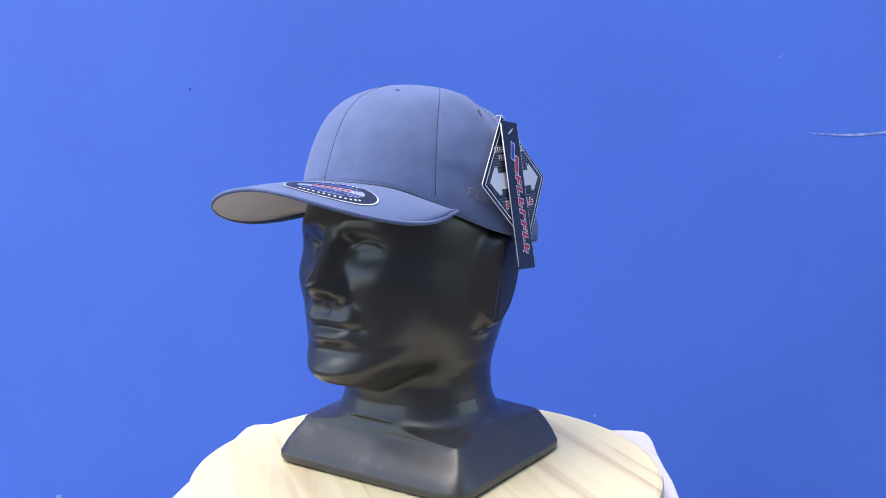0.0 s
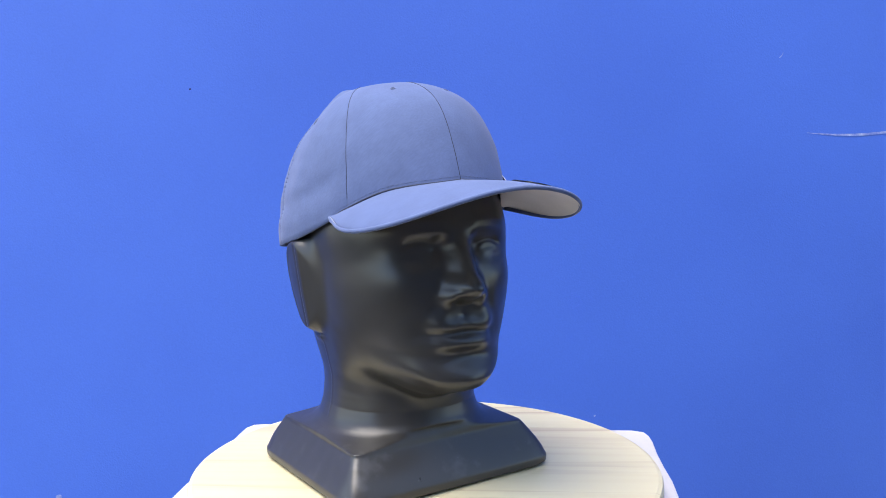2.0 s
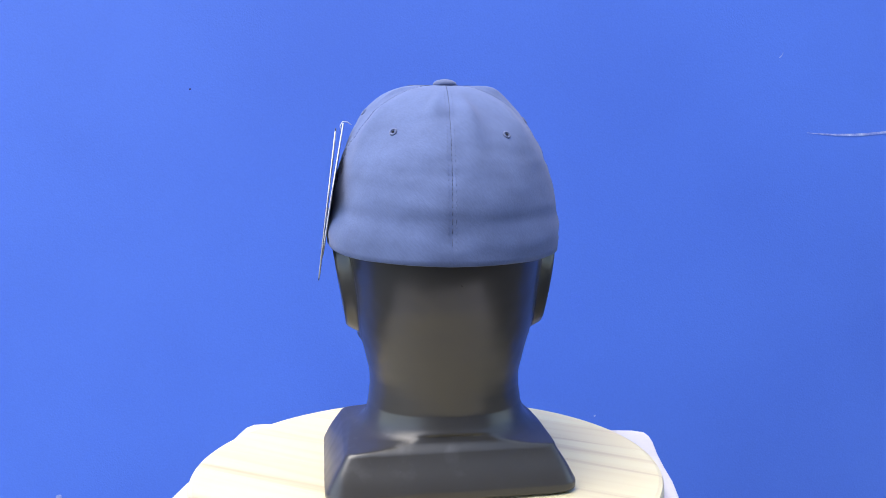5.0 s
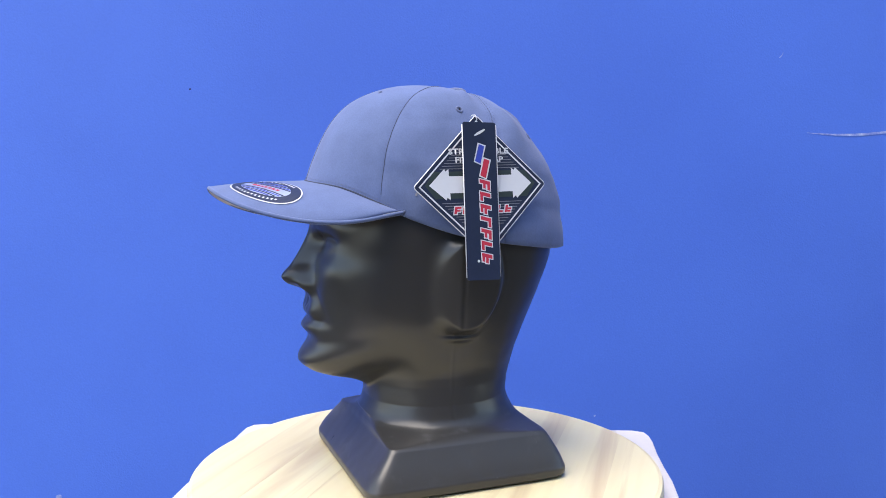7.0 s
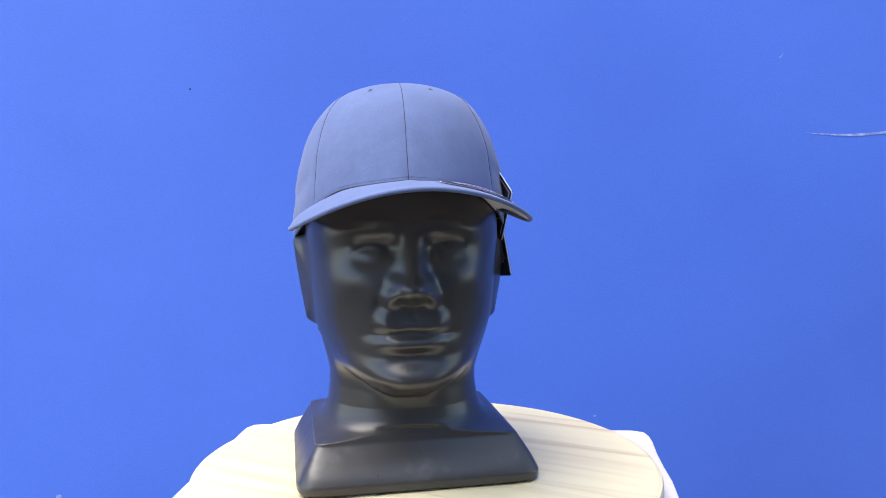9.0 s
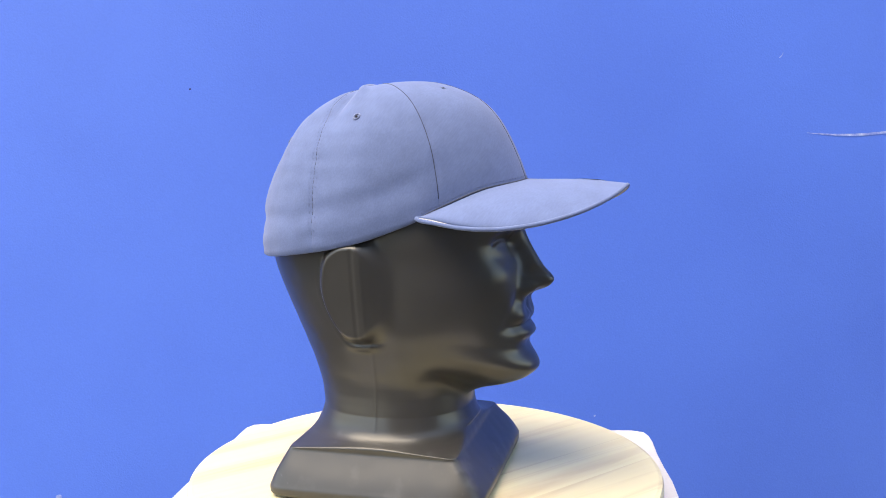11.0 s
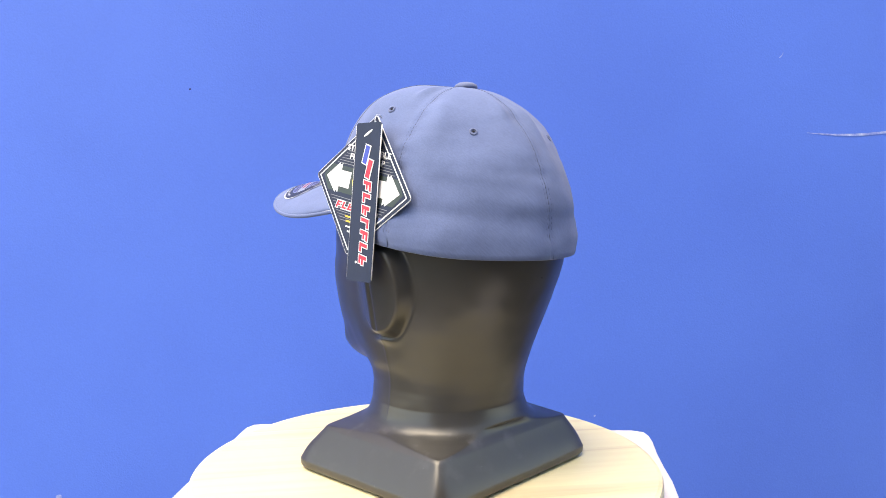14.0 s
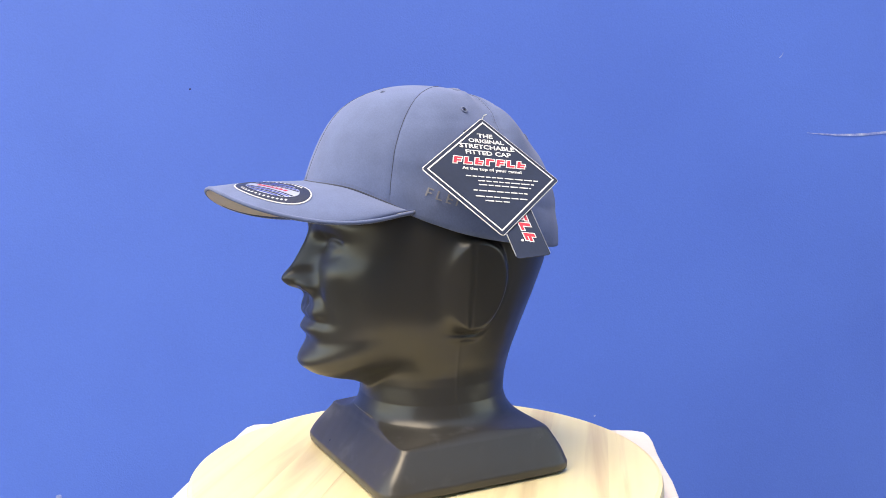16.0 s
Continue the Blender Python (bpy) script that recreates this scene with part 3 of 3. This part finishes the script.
def build_sticker(cap):
    """The oval size sticker on the brim."""
    turn = 0.72

    def at(lift):
        def place(x, y):
            xx, yy = 0.0454 + x * math.cos(turn) - y * math.sin(turn), -0.1426 + x * math.sin(turn) + y * math.cos(turn)
            return brim_drape(xx, yy) + Vector((0, 0, lift + 0.0007))
        return place
    sticker = part("size_sticker", polygon(ellipse(0.0331, 0.0195), at(0)), WHITE, cap, "glossy oval black and silver size sticker")
    part("sticker_field", polygon(ellipse(0.0321, 0.0186), at(0.0002)), CARD, sticker)
    part("silver_oval", polygon(ellipse(0.0235, 0.0118), at(0.0004)), FOIL, sticker, "shiny silver oval")
    for k in range(4):
        for side in (1, -1):
            dy = side * (0.0040 + 0.0020 * k)
            w = 2 * 0.0235 * math.sqrt(max(0.0, 1 - (dy / 0.0118) ** 2)) * 0.97
            part("dark_stripe", polygon([(x, y + dy) for x, y in slanted(w, 0.0012, 0)], at(0.0006)), (CARD, BLUE_INK)[k % 2], sticker)
    for i in range(7):
        part("logo_block", polygon([(x - 0.0120 + 0.0040 * i, y) for x, y in slanted(0.0027, 0.0024)], at(0.0007)), RED, sticker, "small red logo block")
    for side, n in ((1, 11), (-1, 13)):
        for i in range(n):
            a = (0.5 * side + (i - (n - 1) / 2) * 0.042) * math.pi
            cx, cy = 0.0285 * math.cos(a), 0.0153 * math.sin(a)
            part("print_bar", polygon([(x + cx, y + cy) for x, y in slanted(0.0016, 0.0018, 0)], at(0.0005)), WHITE, sticker)


def build_cap():
    cap = new("baseball_cap")
    tagged(cap, "grey-blue twill fitted baseball cap with a curved brim", "cap")
    for b0, b1 in ((0, 41), (41, 98), (98, 180)):
        for mirror in (1, -1):
            ob = part("crown_panel", panel(b0, b1, mirror), TWILL, cap)
            if mirror < 0:
                ob.data.flip_normals()
    ks = np.linspace(0.10, 1.0, 260)
    for b, mirror in ((0, 1), (41, 1), (41, -1), (98, 1), (98, -1), (180, 1)):
        line = []
        for k in ks:
            p, n = crown_frame(crown, mirror * seam_angle(b, k), k)
            line.append(p + n * 0.0001)
        if b in (0, 41):
            part("seam", tube(line[::3], 0.00026, 5), THREAD, cap, "dark panel seam")
        else:
            part("seam", stitches(line, 0.0022, 0.0008, 0.00022), STITCH_DARK, cap, "dark stitched panel seam")
            for off in (-1.6, 1.6):
                row = [(lambda f: f[0] + f[1] * 0.00005)(crown_frame(crown, mirror * seam_angle(b, k) + off / max(0.35, k), k)) for k in np.linspace(0.3, 1.0, 300)]
                part("topstitching", stitches(row, 0.0016, 0.0016, 0.00014), STITCH, cap)
    for m in (1, -1):
        for a, k in ((19, 0.60), (77, 0.71 if m > 0 else 0.755), (142, 0.725 if m > 0 else 0.735)):
            p, n = crown_frame(crown, m * a, k)
            eye = part("eyelet", torus(p + n * 0.0001, n, 0.0025 if a > 30 else 0.0017, 0.0008 if a > 30 else 0.0005), TWILL_LIGHT, cap, "embroidered eyelet")
            part("eyelet_hole", disc_at(p + n * 0.0005, n, 0.0010 if a > 30 else 0.0007), HOLE, eye)
    us = np.linspace(-1, 1, 101)
    vs = np.linspace(0, 1, 30)
    for name, mat, dz, label in (("brim_top", TWILL, 0.0, ""), ("brim_underside", UNDER, -0.0030, "pale grey underside of the brim")):
        part(name, grid_mesh([[brim_point(u, v) + Vector((0, 0, dz * (1 - abs(u) ** 16))) for u in us] for v in vs], False), mat, cap, label)
    part("brim_edge", tube([brim_point(-1, v) + Vector((0, 0, -0.0012)) for v in (0.5,)] + [brim_point(u, 1.0) + Vector((0, 0, -0.0013)) for u in us] + [brim_point(1, v) + Vector((0, 0, -0.0012)) for v in (0.5,)], 0.0016, 8), TWILL, cap)
    # stitched line just above the brim
    row = [(lambda f: f[0] + f[1] * 0.0002)(crown_frame(lambda a, h: crown_at_height(a, h), a, 0.0035)) for a in np.linspace(-48, 48, 300)]
    part("front_stitching", stitches(row, 0.0020, 0.0012, 0.00014), STITCH_SOFT, cap)
    root = [crown(a, 1.0, False) + Vector((0, 0, 0.001)) for a in np.linspace(-50, 50, 60)]
    part("brim_seam", tube(root, 0.0008, 6), THREAD, cap, "dark seam where brim meets crown")
    rows = []
    for r, z in ((0.0092, -0.0012), (0.0096, 0.0004), (0.0088, 0.0020), (0.0060, 0.0036), (0.0025, 0.0043), (0.0002, 0.0044)):
        rows.append([(r * math.cos(t) + POLE[0], r * math.sin(t) + POLE[1] + 0.002, TOP + 0.0002 + z) for t in np.linspace(0, 2 * math.pi, 28, endpoint=False)])
    part("button", grid_mesh(rows, True, True, True), TWILL_LIGHT, cap, "cloth-covered button")
    # raised embroidery on the wearer's left, as plain slanted blocks
    for i in range(7):
        def place(x, y, a=57.5 + 4.5 * i):
            p = crown_at_height(a + x / 0.0016, 0.023 + y)
            n = Vector((p.x, p.y - POLE[1], 0.012)).normalized()
            return p + n * 0.0007
        bars = [polygon([(x - 0.0016, y) for x, y in slanted(0.0013, 0.0072, 0.3)], place),
                polygon([(x + 0.0006 + 0.3 * dy, y + dy) for dy in ((0.0030, -0.0030, 0.0, 0.0030)[i % 4],) for x, y in slanted(0.0034, 0.0012, 0.3)], place)]
        if i % 2 == 0:
            bars.append(polygon([(x + 0.0004 + 0.3 * dy, y + dy) for dy in ((-0.0002, -0.0030)[i % 4 // 2],) for x, y in slanted(0.0028, 0.0012, 0.3)], place))
        part("embroidered_block", merge(bars), EMBROIDERY, cap, "pale grey raised embroidery")
    build_sticker(cap)
    return cap


# ---------------------------------------------------------------- hang tags
HALF = 0.0548


def flat(x):
    """Sets print down on a card that stands in the y-z plane."""
    return lambda u, v: Vector((x, u if x > 0 else -u, v))


def lettering(text, width, u, v, x, mat, parent):
    """Words in the built-in font, scaled to a width."""
    cu = bpy.data.curves.new("lettering", "FONT")
    cu.body, cu.align_x, cu.align_y, cu.resolution_u = text, "CENTER", "CENTER", 2
    cu.offset = 0.03
    tmp = bpy.data.objects.new("lettering", cu)
    scene.collection.objects.link(tmp)
    dep = bpy.context.evaluated_depsgraph_get()
    me = bpy.data.meshes.new_from_object(tmp.evaluated_get(dep))
    bpy.data.objects.remove(tmp)
    xs = [q.co.x for q in me.vertices]
    k = width / (max(xs) - min(xs))
    for q in me.vertices:
        q.co = flat(x)(u + q.co.x * k, v + q.co.y * k * 0.80)
    me.materials.append(mat)
    ob = new("lettering", me)
    ob.parent = parent
    return ob


def rounded_diamond(h, r=0.0022):
    pts = []
    for q in range(4):
        a = math.pi / 2 * q
        for b in np.linspace(-math.pi / 4, math.pi / 4, 5):
            c = h - r * math.sqrt(2)
            pts.append((c * math.cos(a) + r * math.cos(a + b), c * math.sin(a) + r * math.sin(a + b)))
    return pts


def slab(points, thick):
    bm = bmesh.new()
    rows = [[(x, u, v) for u, v in points] for x in (-thick / 2, thick / 2)]
    return grid_mesh(rows, True, True, True)


def ring(h0, h1, x, dv):
    """A thin square frame standing on its corner."""
    bm = bmesh.new()
    f = flat(x)
    o = [bm.verts.new(f(h0 * c, h0 * s + dv)) for c, s in ((1, 0), (0, 1), (-1, 0), (0, -1))]
    i = [bm.verts.new(f(h1 * c, h1 * s + dv)) for c, s in ((1, 0), (0, 1), (-1, 0), (0, -1))]
    for k in range(4):
        bm.faces.new((o[k], o[(k + 1) % 4], i[(k + 1) % 4], i[k]))
    return bm


def shape(name, pts, x, mat, parent, label=""):
    bm = bmesh.new()
    bm.faces.new([bm.verts.new(flat(x)(u, v)) for u, v in pts])
    return part(name, bm, mat, parent, label, False)


def logo_row(n, cu, cv, width, high, x, parent, upright=False):
    """Red strokes with white outlines, in place of a logo."""
    s = 1 if x > 0 else -1
    step = width / n
    for i in range(n):
        c = -width / 2 + step * (i + 0.5)
        bars = [(slanted(step * 0.30, high), -step * 0.22, 0)]
        bars.append((slanted(step * 0.50, high * 0.26), step * 0.12, high * (0.36, -0.36, 0.0, 0.36)[i % 4]))
        if i % 2 == 0:
            bars.append((slanted(step * 0.42, high * 0.24), step * 0.10, high * (-0.05, -0.36)[i % 4 // 2]))
        for grow, mat, lift in ((0.0008, WHITE, 0), (0.0, RED, 0.00012 * s)):
            for k, (p, dx, dy) in enumerate(bars):
                p = [(px + math.copysign(grow, px) + dx + 0.25 * dy, py + math.copysign(grow, py) + dy) for px, py in p]
                if upright:
                    p = [(y + cu, -(xx + c) + cv) for xx, y in p]
                else:
                    p = [(xx + c + cu, y + cv) for xx, y in p]
                shape("logo_stroke", p, x + lift + 0.00002 * k * s, mat, parent, "red logo stroke" if mat is RED else "white outline")


def build_diamond_tag():
    tag = new("diamond_hang_tag")
    tagged(tag, "black diamond-shaped card hang tag with white border and lettering", "hang tag", "tags on the cap")
    c = -HALF
    pts = [(u, v + c) for u, v in rounded_diamond(HALF)]
    part("card", slab(pts, 0.0008), CARD, tag, smooth=False)
    part("edge", tube([Vector((0, u, v)) for u, v in pts + pts[:1]], 0.00055, 4), WHITE, tag, "pale cut card edge")
    for x in (0.0007, -0.0007):
        part("border", ring(HALF - 0.0038, HALF - 0.0054, x, c), WHITE, tag, "white printed border", False)
    # front
    x = 0.0007
    band = [(-0.038, -0.008), (-0.0458, 0.0), (-0.038, 0.008), (0.038, 0.008), (0.0458, 0.0), (0.038, -0.008)]
    shape("colour_band", [(u, v * 1.3 + c + 0.001) for u, v in band], 0.0006, GREEN, tag, "dark green printed band")
    for k in range(9):
        for s in (1, -1):
            v = s * (0.0132 + 0.0021 * k)
            w = HALF - 0.0085 - abs(v)
            shape("print_line", [(-w, v + c), (w, v + c), (w, v + c + 0.0005), (-w, v + c + 0.0005)], 0.00062, GREY, tag)
    arrow = [(0.014, -0.0062), (0.026, -0.0062), (0.026, -0.0115), (0.0285, -0.0095), (0.0295, -0.0115), (0.0425, 0.0), (0.0295, 0.0125), (0.0285, 0.0105), (0.026, 0.0125), (0.026, 0.0068), (0.014, 0.0068)]
    shape("arrow", [(u, v + c + 0.001) for u, v in arrow], x, WHITE, tag, "white printed arrow")
    shape("arrow", [(-u, v + c + 0.001) for u, v in arrow][::-1], x, WHITE, tag, "white printed arrow")
    shape("yellow_mark", [(0.001 + u, v + c + 0.002) for u, v in ellipse(0.0125, 0.0095, 20)], x, YELLOW, tag, "yellow printed mark")
    lettering("STRETCHABLE", 0.050, 0, c + 0.0265, x, WHITE, tag)
    lettering("FITTED CAP", 0.040, 0, c + 0.0200, x, WHITE, tag)
    logo_row(7, 0, c - 0.0185, 0.049, 0.0055, x, tag)
    for w, v, m in ((0.022, -0.026, YELLOW), (0.018, -0.0295, YELLOW), (0.016, -0.0335, WHITE), (0.010, -0.037, WHITE)):
        shape("print_bar", [(p + 0.0, q + c + v) for p, q in slanted(w, 0.0014, 0)], x, m, tag)
    # back
    x = -0.0007
    for text, w, v in (("THE", 0.0125, 0.0365), ("ORIGINAL", 0.029, 0.0312), ("STRETCHABLE", 0.045, 0.0255), ("FITTED CAP", 0.037, 0.0196)):
        lettering(text, w, 0, c + v, x, WHITE, tag)
    logo_row(7, 0, c + 0.0112, 0.060, 0.0062, x, tag)
    lettering("At the top of your game!", 0.048, 0.001, c + 0.0040, x, WHITE, tag)
    rng = random.Random(4)
    for v, u0, u1 in ((-0.0030, -0.021, 0.037), (-0.0068, -0.012, 0.033), (-0.0104, -0.012, 0.030), (-0.0158, -0.017, 0.026), (-0.0210, -0.016, 0.025), (-0.0246, -0.009, 0.010)):
        u = u0
        while u < u1:
            w = min(rng.uniform(0.003, 0.0075), u1 - u)
            shape("print_bar", [(u, v + c - 0.0005), (u + w, v + c - 0.0005), (u + w, v + c + 0.0005), (u, v + c + 0.0005)], x, WHITE, tag)
            u += w + 0.0011
    loop = [Vector((0.0008, 0.0, -0.0070)), Vector((0.0020, 0.0002, -0.0035)), Vector((0.0008, -0.0006, 0.0002)), Vector((-0.0030, -0.0012, 0.0008)), Vector((-0.0065, -0.0018, -0.0008))]
    part("cord", tube(loop, 0.0004, 6), WHITE, tag, "thin clear plastic tag cord")
    return tag


def build_strip_tag():
    tag = new("strip_hang_tag")
    tagged(tag, "narrow black card hang tag with red and white print", "hang tag", "tags on the cap")
    w, top, low, r = 0.01385, 0.008, -0.113, 0.002
    pts = []
    for cx, cy, a0 in ((w - r, top - r, 0), (-w + r, top - r, 90), (-w + r, low + r, 180), (w - r, low + r, 270)):
        for b in (0, 30, 60, 90):
            pts.append((cx + r * math.cos(radians(a0 + b)), cy + r * math.sin(radians(a0 + b))))
    rows = []
    for xx, inset in ((-0.0004, 0), (0.0004, 0)):
        rows.append([(xx, u, v) for u, v in pts])
    part("card", grid_mesh(rows, True, True, True), CARD, tag, smooth=False)
    part("edge", merge([tube([Vector((0, s * w, top - r)), Vector((0, s * w, low + r))], 0.00055, 4) for s in (1, -1)]), WHITE, tag, "pale cut card edge")
    for x in (0.0007, -0.0007):
        shape("slot", [(u * 0.9 + v * 0.4, v + u * 0.45) for u, v in ellipse(0.0052, 0.0014, 16)], x, WHITE, tag, "white slot at the top")
        for i, (mat, dv) in enumerate(((BLUE_INK, -0.0165), (RED, -0.0275))):
            shape("logo_bar", [(-0.0045 + i * 0.004, dv - 0.0055), (0.0000 + i * 0.004, dv - 0.0075), (0.0035 + i * 0.004, dv + 0.0060), (-0.001 + i * 0.004, dv + 0.0075)], x + math.copysign(0.00012, x), mat, tag, "slanted logo bar")
            shape("logo_outline", [(-0.0056 + i * 0.004, dv - 0.0062), (0.0008 + i * 0.004, dv - 0.0087), (0.0048 + i * 0.004, dv + 0.0066), (-0.0018 + i * 0.004, dv + 0.0087)], x, WHITE, tag)
        logo_row(7, 0.003, -0.0685, 0.066, 0.0085, x, tag, True)
        shape("dot", [(u - 0.004, v - 0.0985) for u, v in ellipse(0.0011, 0.0011, 10)], x, WHITE, tag)
    return tag


# ---------------------------------------------------------------- motion
SPIN_T = (0, 0.3, 0.5, 1, 1.3, 1.5, 2, 2.5, 3, 3.3, 3.5, 4, 4.5, 4.7, 7, 7.5, 8, 8.5, 8.6, 8.8, 9, 9.2, 11.3, 11.5, 12, 12.5, 12.9, 13, 13.5, 14, 14.5, 15, 15.5, 16)
SPIN_A = (-39.4, -31, -27.9, -12.9, 0.8, 11.0, 29.0, 48.2, 77.6, 90.2, 97.7, 122.7, 154.9, 167.0, 285.6, 310.3, 324.1, 335.1, 341.5, 357.6, 365.8, 374.4, 441.5, 451.0, 484.5, 509.8, 526.6, 532.6, 560.6, 581.9, 608.0, 626.6, 639.4, 651.8)
OFFSET = pose(-0.0169, 0.0123, 0)


def spin(t):
    return pose(0, 0, 0, 0, 0, spline(SPIN_T, SPIN_A, t))


# the diamond tag against the head: seconds, place, turn
TAG = (
    (0.0, 0.0790, 0.0170, 0.2955, 3, -11.5, 5), (0.7, 0.0775, 0.0155, 0.2940, 3, -12, 5), (1.3, 0.0755, 0.0130, 0.2915, 3, -11, 9), (3.9, 0.0780, 0.0135, 0.2915, 3, -8, 8), (4.5, 0.0800, 0.0160, 0.2900, 2, -10, 2), (4.7, 0.0800, 0.0160, 0.2900, 2, -10, 2), (7.0, 0.0830, 0.0135, 0.2930, 1, -9, 3), (7.5, 0.0815, 0.0150, 0.2940, 2, -10.5, 4), (8.0, 0.0785, 0.0160, 0.2945, 2, -11.5, 5),
    (8.8, 0.0755, 0.0130, 0.2915, 3, -11, 9), (8.9, 0.0755, 0.0130, 0.2915, 3, -11, 9), (9.0, 0.0670, 0.0110, 0.2830, -4, -10, 13),
    (9.2, 0.0760, 0.0094, 0.2883, -28, -26, -3), (9.6, 0.076, 0.012, 0.2915, -6, -16, 3), (10.7, 0.073, 0.012, 0.2915, 0, -14, 5), (11.3, 0.074, 0.012, 0.2905, -10, -28, 8),
    (11.5, 0.0701, 0.0155, 0.2988, -82, -156, 34), (11.9, 0.0701, 0.0100, 0.2925, -80, -156, 32), (12.2, 0.085, 0.025, 0.289, 20, -12, -60), (12.3, 0.0871, 0.0275, 0.2882, 24.4, -5.7, -74.2),
    (12.4, 0.0759, 0.0136, 0.2885, -13, -17, -21), (12.5, 0.0759, 0.0136, 0.2885, -13, -17, -20), (12.7, 0.0759, 0.0136, 0.2885, -15, -17, -10), (13.0, 0.0830, 0.0120, 0.2928, -13, -9.5, 1), (13.5, 0.0830, 0.0127, 0.2926, -11, -8.5, 1.5),
    (14.0, 0.0836, 0.0136, 0.2929, -10.6, -8.6, 5), (14.3, 0.0855, 0.0116, 0.292, -13, -10, 15.4), (14.4, 0.0924, 0.0274, 0.2957, 126.8, -137.2, -99.0), (14.5, 0.0762, 0.015, 0.2993, -117.0, -31.0, 160.6),
    (14.6, 0.0794, 0.0125, 0.2978, 59.5, 135.0, 10.0), (14.7, 0.0733, 0.0103, 0.2983, 62.0, 136.2, 8.9), (14.8, 0.0723, 0.0121, 0.2998, 92.3, 135.6, 11.6), (14.9, 0.0690, 0.0126, 0.2954, 95, -214, -16.2), (15.0, 0.0794, 0.0200, 0.2970, -29, 28.2, 180.5), (15.15, 0.0800, 0.016, 0.291, 3, 33, 176),
    (15.3, 0.0799, 0.0160, 0.2920, 5, 34.5, 176), (15.5, 0.0799, 0.0161, 0.2921, 4.9, 35.3, 176.4), (16.0, 0.0785, 0.0149, 0.291, 6.3, 36.2, 177.8))
# the strip's swing on the diamond: seconds, degrees
STRIP_T = (0, 2.0, 7.0, 7.5, 8.5, 9.0, 9.2, 10.7, 11.3, 11.9, 12.3, 12.5, 13.0, 14.0, 14.3, 14.5, 15.0, 15.3, 15.5, 16)
STRIP_A = (-5, -4, -2, -5, -5, -3, 6, 0, -42, -42, 14, 6, 10, 10, 9, -2, -10, -8, -7, -11)


def between(t):
    """The tag's pose at t, glided between the rows above."""
    i = max(k for k in range(len(TAG)) if TAG[k][0] <= t)
    j = min(i + 1, len(TAG) - 1)
    a, b = pose(*TAG[i][1:]), pose(*TAG[j][1:])
    f = 0 if i == j else smoothstep(TAG[i][0], TAG[j][0], t)
    return Matrix.LocRotScale(a.translation.lerp(b.translation, f), a.to_quaternion().slerp(b.to_quaternion(), f), None)


def strip_on(t):
    return between(t) @ pose(0.0048, 0, -0.0145, spline(STRIP_T, STRIP_A, t), 2.4, 0)


TIMES = [i / 10 for i in range(161)]

build_setting()
turntable = build_turntable()
mannequin = build_mannequin()
cap = build_cap()
diamond_tag = build_diamond_tag()
strip_tag = build_strip_tag()


def motions():
    walk(turntable, [(t, pose(0.0022, -0.0050, 0) @ spin(t)) for t in TIMES])
    walk(mannequin, [(t, spin(t) @ OFFSET) for t in TIMES])
    walk(cap, [(t, spin(t) @ OFFSET @ TILT) for t in TIMES])
    walk(diamond_tag, [(t, spin(t) @ OFFSET @ between(t)) for t in TIMES])
    walk(strip_tag, [(t, spin(t) @ OFFSET @ strip_on(t)) for t in TIMES])


motions()
